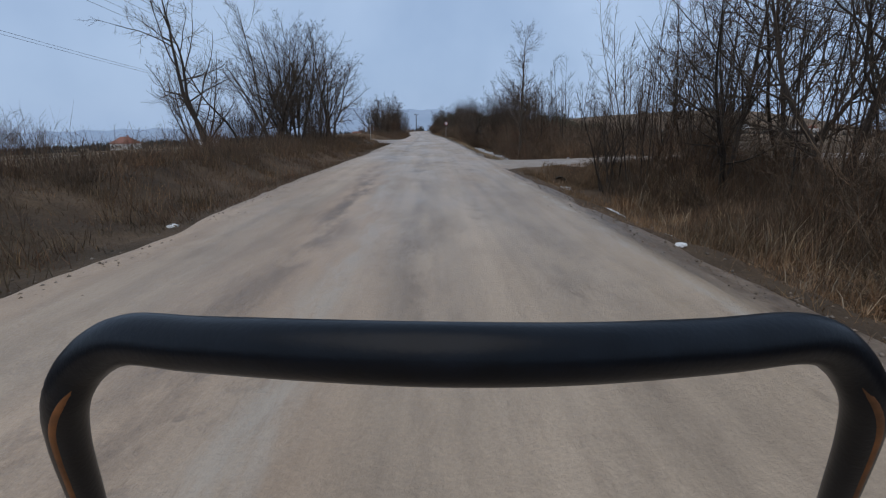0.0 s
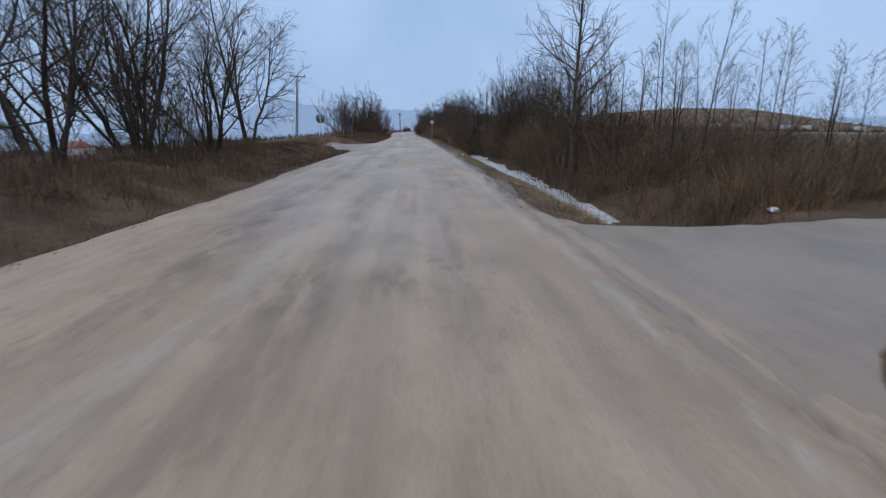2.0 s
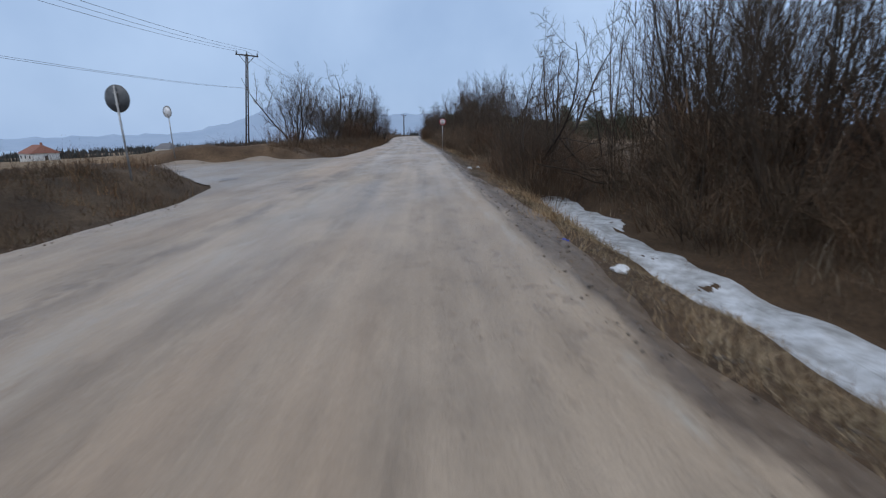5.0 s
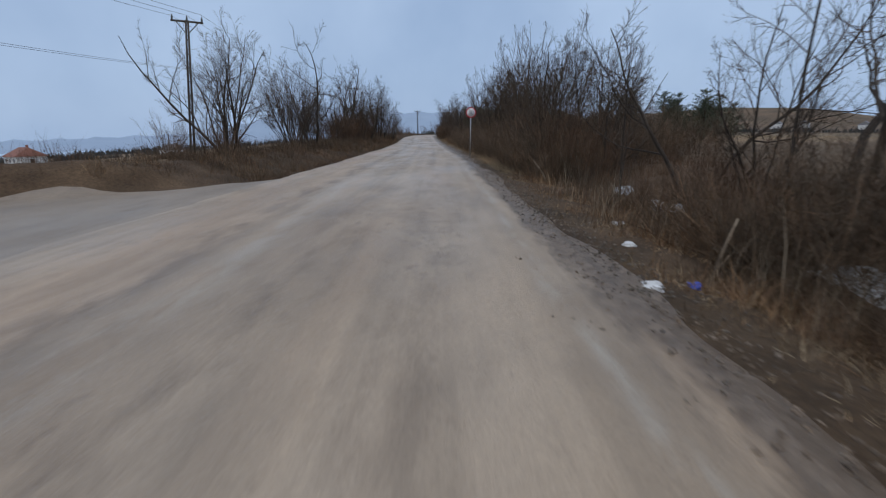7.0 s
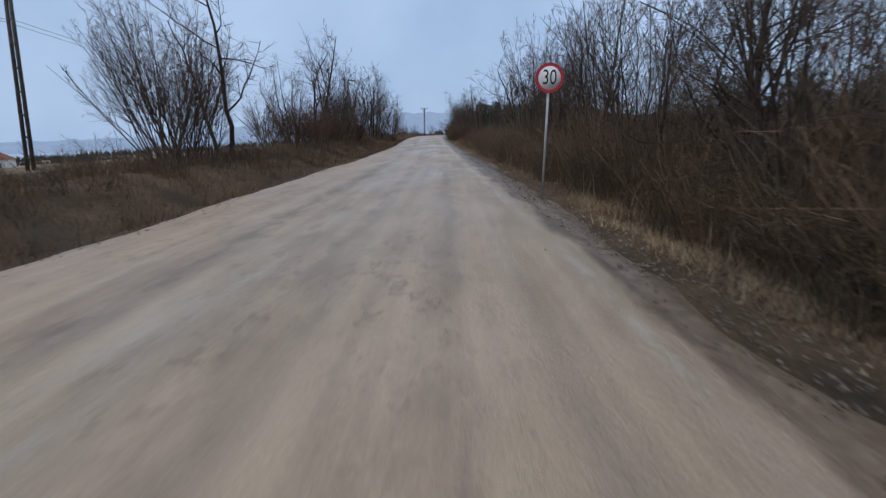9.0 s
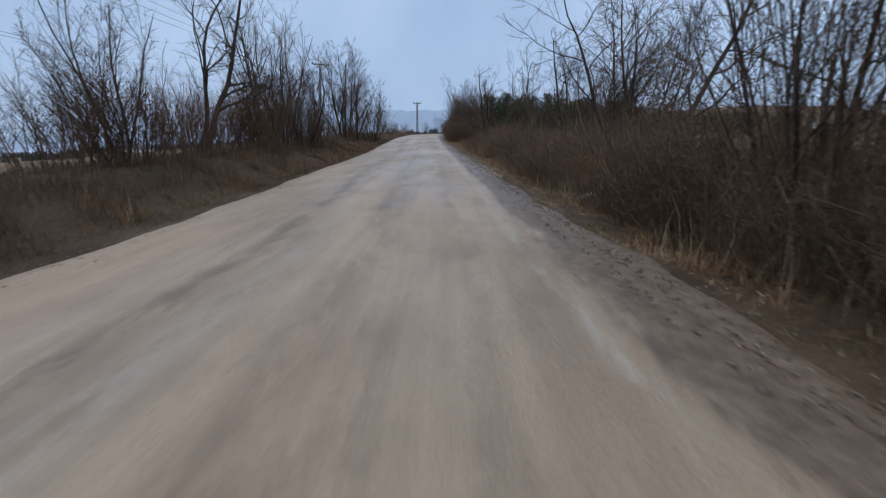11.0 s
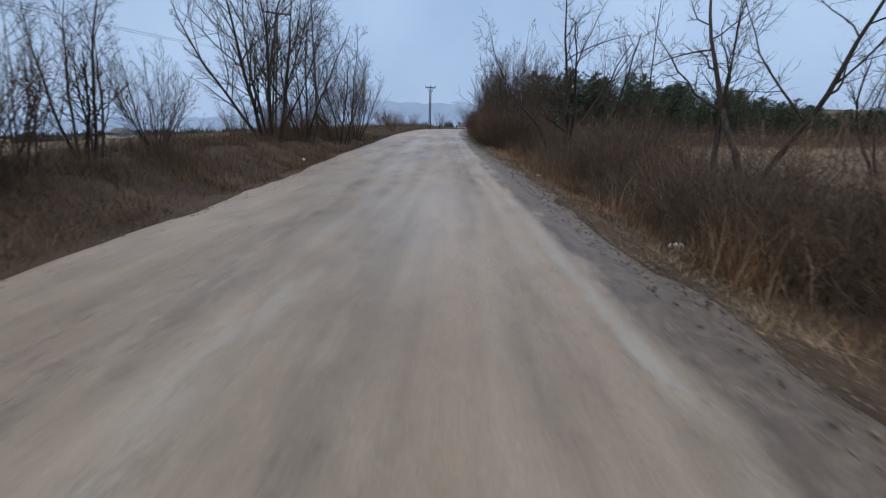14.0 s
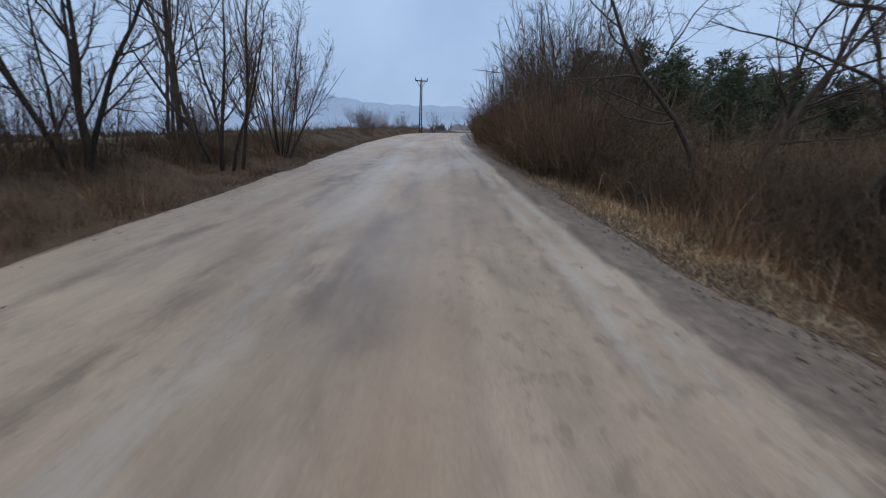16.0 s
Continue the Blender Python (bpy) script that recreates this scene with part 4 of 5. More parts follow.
# ---- grass and weeds ----
def strands(name, px, py, per, low, high, width, bend, material, label, category, seed, scatter=0.12, simple=False):
    rng = np.random.default_rng(seed)
    px, py = np.repeat(px, per), np.repeat(py, per)
    px, py = px + rng.normal(0, scatter, len(px)), py + rng.normal(0, scatter, len(py))
    n = len(px)
    base = np.stack([px, py, ground_height(px, py) - 0.02], -1)
    lush = 0.62 + 0.4 * np.sin(0.9 * px + 0.43 * py) * np.sin(0.61 * py - 0.7 * px + 1) + 0.25 * np.sin(2.3 * py + 1.9 * px)
    tall, a, b = (low + (high - low) * rng.random(n) ** 1.4) * np.clip(lush, 0.25, 1.15), rng.uniform(0, 2 * np.pi, n), rng.uniform(0, 2 * np.pi, n)
    lean = tall * bend * rng.uniform(0.2, 1.2, n)
    side = np.stack([np.cos(b), np.sin(b), 0 * b], -1) * (width * rng.uniform(0.6, 1.3, n))[:, None]
    way = np.stack([np.cos(a), np.sin(a), 0 * a], -1)
    drop = np.sqrt(np.maximum(1 - (lean / tall) ** 2, 0.08))
    mid = base + way * (lean * 0.3)[:, None] + np.stack([0 * a, 0 * a, tall * 0.58 * drop], -1)
    tip = base + way * lean[:, None] + np.stack([0 * a, 0 * a, tall * drop], -1)
    if simple:
        verts = np.stack([base - side, base + side, tip], 1).reshape(-1, 3)
        me = mesh_from_arrays(name, verts, np.arange(len(verts)), np.full(n, 3))
        return tagged(plain(name, me, material), label, category, kind="stuff")
    verts = np.stack([base - side, base + side, mid + side * 0.7, mid - side * 0.7, tip], 1).reshape(-1, 3)
    i = np.arange(n)[:, None] * 5
    faces = np.concatenate([i, i + 1, i + 2, i + 3, i + 3, i + 2, i + 4], 1).ravel()
    me = mesh_from_arrays(name, verts, faces, np.tile([4, 3], n))
    return tagged(plain(name, me, material), label, category, kind="stuff")


def band(n, y0, y1, d0, d1, side, seed):
    """Places strewn over a strip beside the road, off the tracks and off the ditch's snow."""
    rng = np.random.default_rng(seed)
    y, d = rng.uniform(y0, y1, n), rng.uniform(d0, d1, n)
    x = right_edge(y) + d if side > 0 else left_edge(y) - d
    ok = (lane_left(x, y) < 0.3) & (lane_right(x, y) < 0.3)
    clump = np.sin(1.7 * x + 0.6 * y) * np.sin(0.8 * y - 1.1 * x) + 0.6 * np.sin(2.9 * y + x)
    ok &= clump > rng.uniform(-1.6, 0.9, n)
    if side > 0:
        ok &= ~((d > 1.9) & (d < 3.7) & (((y > 30.5) & (y < 66)) | ((y > 18.5) & (y < 24))) & (rng.random(n) < 0.94))
    return x[ok], y[ok]


LEFT_GRASS, RIGHT_GRASS = "low dark brown winter grass on the bank", "dry straw-coloured grass along the ditch"
strands("dry_grass", *band(6500, 0, 130, 0.1, 4.5, -1, 1), 16, 0.12, 0.5, 0.0055, 0.95, WEEDS, LEFT_GRASS, "grass", 2, 0.16, True)
strands("dry_grass", *band(9000, 0, 130, 0.45, 5.5, 1, 3), 16, 0.1, 0.42, 0.0055, 1.1, GRASS, RIGHT_GRASS, "grass", 4, 0.16, True)
strands("dry_grass", *band(5000, 130, 230, 0.1, 4.5, -1, 5), 14, 0.15, 0.5, 0.007, 0.95, WEEDS, LEFT_GRASS, "grass", 6, 0.18, True)
strands("dry_grass", *band(5000, 130, 230, 0.45, 5.0, 1, 7), 14, 0.15, 0.5, 0.007, 0.95, GRASS, RIGHT_GRASS, "grass", 8, 0.18, True)
strands("dry_grass", *band(1200, 104, 156, 0.5, 2.2, 1, 17), 16, 0.1, 0.36, 0.006, 1.2, STRAW, "pale flattened straw grass on the ditch edge", "grass", 18, 0.16, True)
strands("dry_grass", *band(500, 82, 92, 0.8, 2.2, 1, 19), 16, 0.15, 0.45, 0.006, 0.95, STRAW, "pale flattened straw grass on the ditch edge", "grass", 20, 0.16, True)
strands("dry_grass", *band(1300, 30, 66, 0.4, 1.9, 1, 23), 14, 0.12, 0.4, 0.006, 0.95, STRAW, "pale flattened straw grass on the ditch edge", "grass", 24, 0.16, True)
strands("dead_weeds", *band(9500, 4, 165, 1.0, 7.5, -1, 9), 8, 0.3, 1.15, 0.0045, 0.75, WEEDS, "tall dead brown weeds under the trees", "weeds", 10, 0.22)
for i, (n, y0, y1, d1) in enumerate(((5400, 0, 64, 9.0), (700, 64, 79, 6.0), (2600, 79, 118, 9.0), (1000, 118, 156, 5.2), (2800, 156, 200, 9.0))):
    strands("dead_weeds", *band(n, y0, y1, 3.2, d1, 1, 160 + i), 8, 0.4, 1.4, 0.0045, 0.65, WEEDS, "tall dead brown weeds under the bushes", "weeds", 170 + i, 0.22)
strands("dead_weeds", *band(3000, 66, 150, 1.2, 3.4, 1, 15), 8, 0.2, 0.7, 0.0045, 0.8, WEEDS, "dead brown weeds on the ditch bank", "weeds", 16, 0.2)
strands("dry_grass", *band(3800, 0, 170, 0.8, 5.0, -1, 130), 16, 0.25, 0.85, 0.0055, 0.9, GRASS, "tufts of dry brown grass on the bank", "grass", 131, 0.12)
strands("dry_grass", *band(3600, 0, 62, 0.3, 6.5, -1, 340), 16, 0.12, 0.42, 0.006, 1.2, OLIVE, "matted olive-brown grass on the bank", "grass", 341, 0.2, True)
strands("dry_grass", *band(3200, 104, 170, 0.3, 5.0, -1, 342), 16, 0.12, 0.4, 0.006, 1.2, OLIVE, "matted olive-brown grass on the bank", "grass", 343, 0.2, True)
strands("dry_grass", *band(700, 0, 170, 0.6, 4.6, -1, 132), 16, 0.2, 0.6, 0.0055, 0.9, OCHRE, "tufts of ochre dead grass on the bank", "grass", 133, 0.12)
strands("dry_grass", *band(1000, 139, 155, 0.45, 1.7, 1, 180), 16, 0.12, 0.35, 0.007, 1.8, STRAW, "bright matted straw on the ditch edge", "grass", 181, 0.2)
for i, (n, y0, y1, d0, d1) in enumerate(((700, 30, 60, 0.7, 1.9), (450, 60, 78, 0.8, 2.4), (700, 78, 104, 0.9, 2.3), (1300, 104, 140, 0.6, 2.2))):
    strands("dry_grass", *band(n, y0, y1, d0, d1, 1, 320 + i), 12, 0.1, 0.3, 0.0055, 1.9, STRAW, "flattened pale straw matted on the ditch edge", "grass", 330 + i, 0.2)
for i, (y0, y1, n) in enumerate(((58, 82, 300), (82, 118, 420), (118, 156, 560), (2, 22, 260), (36, 60, 260))):
    strands("hedge_canes", *band(n, y0, y1, 1.6 if y0 != 36 else 3.4, 3.4 if y0 != 36 else 4.4, 1, 190 + i), 4, 0.4, 1.3, 0.0075, 0.6, STALK, "pale dead stalks leaning out of the hedge", "hedge", 200 + i, 0.2)
for i, (n, y0, y1, d0, d1) in enumerate(((190, 137.2, 141.5, 1.1, 2.4), (60, 146, 148.5, 1.2, 2.2), (30, 128.5, 131.5, 1.3, 2.6))):
    strands("dead_reeds", *band(n, y0, y1, d0, d1, 1, 350 + i), 22, 0.5, 1.35, 0.006, 0.75, OCHRE, "tall clump of orange-brown dead grass by the road", "reeds", 360 + i, 0.14)
strands("dry_grass", *band(420, 131, 146, 0.25, 1.0, 1, 370), 14, 0.1, 0.4, 0.006, 1.5, GRASS, "dry grass creeping over the gravel edge", "grass", 371, 0.16)
OCHRE_GRASS = "tall ochre-brown dead grass at the hedge foot"
for i, (n, y0, y1, d0, d1) in enumerate(((1500, 2, 23, 1.3, 4.2), (700, 58, 82, 1.0, 3.0), (1700, 104, 140, 1.1, 3.2), (1100, 140, 156, 0.9, 3.4), (500, 82, 104, 1.2, 2.6))):
    strands("dry_grass", *band(n, y0, y1, d0, d1, 1, 140 + i), 14, 0.15, 0.55, 0.006, 1.3, OCHRE, OCHRE_GRASS, "grass", 150 + i, 0.2)
far_brush = np.random.default_rng(91)
fx_ = far_brush.uniform(5, 52, 2600)
strands("hedge_canes", fx_, 156 + fx_ * 0.25 + far_brush.normal(0, 4, 2600), 9, 0.6, 2.2, 0.012, 0.7, CANE, "low brown brush at the foot of the pines", "hedge", 92, 0.4, True)
stubble = np.random.default_rng(95)
strands("dry_grass", stubble.uniform(8, 48, 5200), stubble.uniform(106, 163, 5200), 9, 0.12, 0.34, 0.018, 1.0, STRAW, "short pale straw stubble on the open field", "grass", 96, 0.3, True)
CANES = "tangled bare brown canes and twigs of the hedge"
for i, (n, y0, y1, d0, d1, side, high) in enumerate(((450, 61.5, 67, 1.6, 3.6, 1, 1.4), (500, 67, 79, 1.8, 5.0, 1, 0.7), (3000, 80.2, 108, 1.9, 5.0, 1, 1.8), (1100, 104, 118, 1.9, 5.4, 1, 1.5), (600, 118, 128, 1.9, 5.4, 1, 0.9), (1000, 128, 142, 1.9, 5.4, 1, 1.5), (700, 142, 156, 1.9, 6.0, 1, 1.0), (3400, 154, 215, 1.2, 4.8, 1, 2.4), (2200, 0, 23, 3.4, 8.0, 1, 1.2),
                                                     (2800, 38, 60, 4.1, 8.0, 1, 1.7), (3600, 6, 54, 2.6, 8.0, -1, 1.6), (1600, 80, 116, 2.4, 6.0, -1, 1.1), (2400, 116, 166, 2.6, 6.0, -1, 1.1))):
    strands("hedge_canes", *band(n, y0, y1, d0, d1, side, 40 + i), 9, 0.5, high, 0.0048, 0.72, CANE, CANES, "hedge", 60 + i, 0.25)
strands("dead_reeds", *band(3000, 29.6, 39, 3.0, 14, 1, 13), 9, 0.45, 1.5, 0.006, 0.75, REED, "tall reddish dry reeds beside the side track", "reeds", 14, 0.22)
for i, (n, d0, d1, low, high, mat) in enumerate(((1500, 2.0, 5.5, 0.4, 1.15, REED), (330, 2.6, 5.0, 0.4, 0.95, STRAW), (900, 1.5, 3.4, 0.3, 0.8, OCHRE))):
    strands("dead_reeds", *band(n, 6, 24.5, d0, d1, 1, 300 + i), 10, low, high, 0.006, 1.0, mat, "matted brown reeds leaning over the ditch", "reeds", 310 + i, 0.16)
bank = np.random.default_rng(77)
bx, by = bank.uniform(3.2, 15, 2600), bank.uniform(22.4, 24.9, 2600)
clear = ((np.abs(bx - 4.9) > 0.42) | (by < 22.9)) & (lane_right(bx, by) < 0.3)
bx, by = bx[clear], by[clear]
strands("dry_grass", bx, by, 14, 0.15, 0.6, 0.0055, 0.9, GRASS, "dry grass hanging over the culvert bank", "grass", 78, 0.1, True)
hx_, hy_ = bank.uniform(4.2, 16, 1000), bank.uniform(23.9, 24.95, 1000)
clear = ((np.abs(hx_ - 4.9) > 0.25) | (hy_ > 24.5)) & ((lane_right(hx_, hy_) < 0.3) | (hx_ > 4.4))
hx_, hy_ = hx_[clear], hy_[clear]
strands("dry_grass", hx_, hy_, 12, 0.15, 0.5, 0.006, 1.0, OCHRE, "tall brown grass hanging over the culvert mouth", "grass", 81, 0.1)
strands("dead_weeds", bx[::3], by[::3] - 0.3, 8, 0.25, 0.75, 0.0045, 0.8, WEEDS, "dead brown weeds on the culvert bank", "weeds", 79, 0.15)

# loose stones on the road's margins
def stones(name, px, py, low, high, seed, material, label):
    rng = np.random.default_rng(seed)
    n = len(px)
    base = np.array([(1, 0, 0), (-0.5, 0.87, 0.1), (-0.5, -0.87, -0.1), (0.1, 0, 0.7), (0, 0.1, -0.5)])
    size = rng.uniform(low, high, n)
    verts = base[None] * size[:, None, None] * rng.uniform(0.6, 1.3, (n, 5, 3))
    a = rng.uniform(0, 6.28, n)
    x = verts[..., 0] * np.cos(a)[:, None] - verts[..., 1] * np.sin(a)[:, None] + px[:, None]
    y = verts[..., 0] * np.sin(a)[:, None] + verts[..., 1] * np.cos(a)[:, None] + py[:, None]
    z = verts[..., 2] + ground_height(px, py)[:, None] + 0.06
    tri = np.array([(0, 1, 3), (1, 2, 3), (2, 0, 3), (1, 0, 4), (2, 1, 4), (0, 2, 4)]).ravel()
    faces = (np.arange(n)[:, None] * 5 + tri[None]).ravel()
    me = mesh_from_arrays(name, np.stack([x, y, z], -1).reshape(-1, 3), faces, np.full(n * 6, 3))
    return tagged(plain(name, me, material), label, "stones", kind="stuff")


STONE = mat_strands("stone_grit", [(0.1, 0.08, 0.062), (0.17, 0.138, 0.108), (0.25, 0.21, 0.17)], 0.9)
rs = np.random.default_rng(21)
sy = rs.uniform(0, 170, 9000)
sx = np.where(rs.random(9000) < 0.7, right_edge(sy) + rs.normal(0.25, 0.4, 9000), left_edge(sy) + rs.normal(0.2, 0.3, 9000))
sy = np.concatenate([sy, rs.uniform(60, 172, 9000)])
sx = np.concatenate([sx, right_edge(sy[9000:]) + rs.normal(0.3, 0.27, 9000)])
keep_stone = (lane_left(sx, sy) < 0.2) & (lane_right(sx, sy) < 0.2)
stones("loose_stones", sx[keep_stone], sy[keep_stone], 0.007, 0.03, 22, STONE, "loose grit and small stones along the road margins")


# ---- signs ----
def ring_mesh(bm, r0, r1, y, sides=40):
    inner = [bm.verts.new((r0 * math.cos(a), y, r0 * math.sin(a))) for a in np.linspace(0, 2 * np.pi, sides + 1)[:-1]]
    outer = [bm.verts.new((r1 * math.cos(a), y, r1 * math.sin(a))) for a in np.linspace(0, 2 * np.pi, sides + 1)[:-1]]
    for i in range(sides):
        k = (i + 1) % sides
        bm.faces.new((inner[i], inner[k], outer[k], outer[i]))
    return bm


def disc_mesh(bm, r, depth, y):
    m = Matrix.Translation((0, y, 0)) @ Matrix.Rotation(radians(90), 4, "X")
    bmesh.ops.create_cone(bm, cap_ends=True, segments=40, radius1=r, radius2=r, depth=depth, matrix=m)
    return bm


def digits(text, size, y, parent):
    cu = bpy.data.curves.new("digits", "FONT")
    cu.body, cu.size, cu.align_x, cu.align_y, cu.extrude = text, size, "CENTER", "CENTER", 0.001
    tmp = new("digits_curve", cu)
    me = bpy.data.meshes.new_from_object(tmp.evaluated_get(bpy.context.evaluated_depsgraph_get()))
    bpy.data.objects.remove(tmp)
    me.transform(Matrix.Translation((0, y, 0)) @ Matrix.Rotation(radians(90), 4, "X") @ Matrix.Diagonal((0.85, 1.15, 1, 1)))
    return plain("number", me, SIGN_BLACK, parent, "black painted number")


def road_sign(x, y, r, centre, turn, label, facing=True, lean=0.0, dull=False):
    z0 = surface(x, y)
    ob = tagged(new("road_sign"), label, "road sign", "round road signs")
    h = centre - z0
    tube_part("post", [(0, 0.03, -0.2), (0, 0.03, h + r * 0.9)], [0.027, 0.027], 10, STEEL, ob, "grey steel post")
    plate = part("plate", disc_mesh(bmesh.new(), r, 0.012, 0), SIGN_BACK, ob)
    plate.location = (0, -0.01, h)
    for dz in (-0.15, 0.15):
        clamp = part("clamp", box(bmesh.new(), (0.12, 0.03, 0.04), (0, 0.02, h + dz), (0, 0, 0), 0.005), STEEL, ob)
    if facing:
        part("face", disc_mesh(bmesh.new(), r * 0.8, 0.003, -0.009), SIGN_WHITE, plate, "white sign face")
        part("border", ring_mesh(bmesh.new(), r * 0.785, r * 0.995, -0.0125), STEEL if dull else SIGN_RED, plate, "dull grey border ring" if dull else "red border ring")
        if not dull:
            digits("30", r * 1.22, -0.0135, plate)
    ob.matrix_basis = pose(x, y, z0, 0, lean, turn)
    return ob


road_sign(2.72, 91.05, 0.3, 2.52, 0, "round white speed sign with red border on a grey post", True, 1.5)
road_sign(-7.15, 60.0, 0.36, 2.5, 172, "round sign seen from its dark grey back on a steel post", False, 1.0)
# this one gets a grey border and no number
road_sign(-12.75, 73.1, 0.32, 2.8, -24, "round pale sign with a dull border beside the field track", True, 0.0, True)


# ---- power line ----
def power_pole(x, y, z_top, turn, label, arm=2.5, lean=6.0):
    z0 = surface(x, y)
    h = z_top - z0
    ob = tagged(new("utility_pole"), label, "utility pole", "power line poles")
    for s in (-1, 1):
        tube_part("post", [(s * 0.15, 0, -0.3), (s * 0.11, 0, h * 0.6), (s * 0.085, 0, h)], [0.09, 0.08, 0.07], 8, POLE_DARK, ob)
    for k in range(9):
        z = 0.6 + k * (h - 1.0) / 9
        w = 0.3 - 0.14 * z / h
        part("rung", box(bmesh.new(), (w, 0.08, 0.1), (0, 0, z)), POLE_DARK, ob)
    part("crossarm", box(bmesh.new(), (arm, 0.12, 0.14), (0, 0, h - 0.1), (0, 0, 0), 0.02), POLE_DARK, ob)
    for s in (-1, 1):
        tube_part("brace", [(s * 0.08, 0, h - 1.0), (s * arm * 0.34, 0, h - 0.15)], [0.035, 0.035], 6, POLE_DARK, ob)
    for xx in (-arm * 0.46, 0.0, arm * 0.46):
        tube_part("insulator", [(xx, 0, h - 0.03), (xx, 0, h + 0.1), (xx, 0, h + 0.2), (xx, 0, h + 0.34)], [0.05, 0.08, 0.055, 0.03], 8, SIGN_BACK, ob, "dark ceramic insulator")
    ob.matrix_basis = pose(x, y, z0, 0, lean, turn)
    return ob


LINE = ((-24.5, -60, 10.6), (-22.6, 22.0, 10.6), (-19.9, 103.4, 10.5), (-18.2, 168.3, 11.1))
for x, y, z in LINE:
    power_pole(x, y, z, 2, "dark latticed double pole with crossarm and insulators")
power_pole(-5.5, 206, 7.6, 4, "dark double pole with crossarm at the far bend", 1.7, 1.0)
put("upright", -3.7, 206.5, 0.62)
for x, y, size in ((-9.5, 186, 0.8), (-12, 195, 0.9), (-10.5, 203, 0.8), (-14, 210, 1.0), (-9, 214, 0.8), (-19, 190, 0.9), (-24, 200, 1.0), (-30, 215, 1.1)):
    put("shrub", x, y, size)
for (xa, ya, za), (xb, yb, zb) in zip(LINE, LINE[1:]):
    for s in (-1.15, 0.0, 1.15):
        pts = []
        for k in range(17):
            t = k / 16
            pts.append((xa + (xb - xa) * t + s + 1.1, ya + (yb - ya) * t, za + (zb - za) * t + 0.3 - 1.9 * 4 * t * (1 - t)))
        tagged(tube_part("wire", pts, [0.012] * 17, 4, WIRE, None), "thin sagging power line wire", "wire", "power line wires")


for (xa, ya, za), (xb, yb, zb) in zip(LINE, LINE[1:]):
    for s in (-0.3, 0.3):
        pts = []
        for k in range(17):
            t = k / 16
            pts.append((xa + (xb - xa) * t + s + 0.7, ya + (yb - ya) * t, za + (zb - za) * t - 3.7 - 1.4 * 4 * t * (1 - t)))
        tagged(tube_part("wire", pts, [0.009] * 17, 4, WIRE, None), "thin sagging lower wire of the line", "wire", "power line wires")


# ---- culvert ----
def culvert(x, y0, y1, z, r):
    ob = tagged(new("culvert"), "dark concrete culvert pipe under the side track", "culvert")
    bm = bmesh.new()
    n = 20
    for yy, rr in ((y0, r), (y0, r + 0.03), (y1, r + 0.03), (y1, r)):
        for k in range(n):
            a = 2 * math.pi * k / n
            bm.verts.new((rr * math.cos(a), yy, rr * math.sin(a)))
    bm.verts.ensure_lookup_table()
    for i in range(4):
        for k in range(n):
            o, q = i * n, ((i + 1) % 4) * n
            bm.faces.new([bm.verts[j] for j in (o + k, o + (k + 1) % n, q + (k + 1) % n, q + k)])
    bmesh.ops.recalc_face_normals(bm, faces=bm.faces)
    part("pipe", bm, PIPE, ob)
    ob.location = (x, 0, z)
    return ob


culvert(5.0, 24.2, 29.6, -0.72, 0.27)


# ---- pines ----
def pine(seed):
    rng = np.random.default_rng(seed)
    ob = tagged(new("pine_tree"), "young dark green pine tree with dense needles", "pine", "young pines")
    h = 5.0
    tube_part("trunk", [(0, 0, -0.2), (0.04, 0.02, h * 0.5), (0, 0, h * 0.97)], [0.09, 0.06, 0.015], 6, BARK_DARK, ob)
    base, tip = [], []
    for z in np.arange(0.4, h, 0.27):
        reach = (1.35 * (1 - (z / h) ** 2.2) ** 0.8 + 0.16) * rng.uniform(0.75, 1.15)
        for a in rng.uniform(0, 2 * np.pi, 7):
            L, jump = reach * rng.uniform(0.6, 1.15), rng.uniform(-0.2, 0.2)
            d = np.array([np.cos(a), np.sin(a), rng.uniform(0.3, 0.9)])
            for t in np.linspace(0.15, 1, max(3, int(L * 7))):
                q = np.array([0, 0, z + jump]) + d * L * t
                for _ in range(4):
                    w = d * 0.6 + rng.normal(0, 0.75, 3) + (0, 0, 0.25)
                    base.append(q)
                    tip.append(q + w / np.linalg.norm(w) * rng.uniform(0.16, 0.36))
    base, tip = np.array(base), np.array(tip)
    side = rng.normal(0, 1, base.shape)
    side = side / np.linalg.norm(side, axis=1)[:, None] * 0.03
    verts = np.stack([base - side, base + side, tip], 1).reshape(-1, 3)
    me = mesh_from_arrays("crown", verts, np.arange(len(verts)), np.full(len(base), 3))
    tagged(plain("crown", me, NEEDLE, ob), kind="stuff")
    return ob


pines = [pine(s) for s in (1, 2, 3)]
prng = random.Random(5)
spots = []
for i in range(136):
    x = 7 + 62 * i / 135 + prng.uniform(-0.6, 0.6)
    spots.append((x, 168 + (x - 6) * 0.35 + prng.uniform(-1, 7)))
for i in range(16):
    spots.append((21.5 + 0.75 * i + prng.uniform(-0.5, 0.5), 116 + prng.uniform(-4, 5)))
for i, (x, y) in enumerate(spots):
    m = pose(x, y, surface(x, y) - 0.05, 0, 0, prng.uniform(0, 360)) @ Matrix.Diagonal((1.35, 1.35, 1, 1))
    k = prng.uniform(0.82, 1.08) * float(np.interp(x, [8, 25, 43, 70], [1.16, 1.1, 0.72, 0.7])) * (1 if y > 130 else 0.9)
    m = m @ Matrix.Diagonal((k, k, k, 1))
    ob = pines[i] if i < 3 else copy_thing(pines[i % 3], Matrix.Identity(4))
    ob.matrix_basis = m


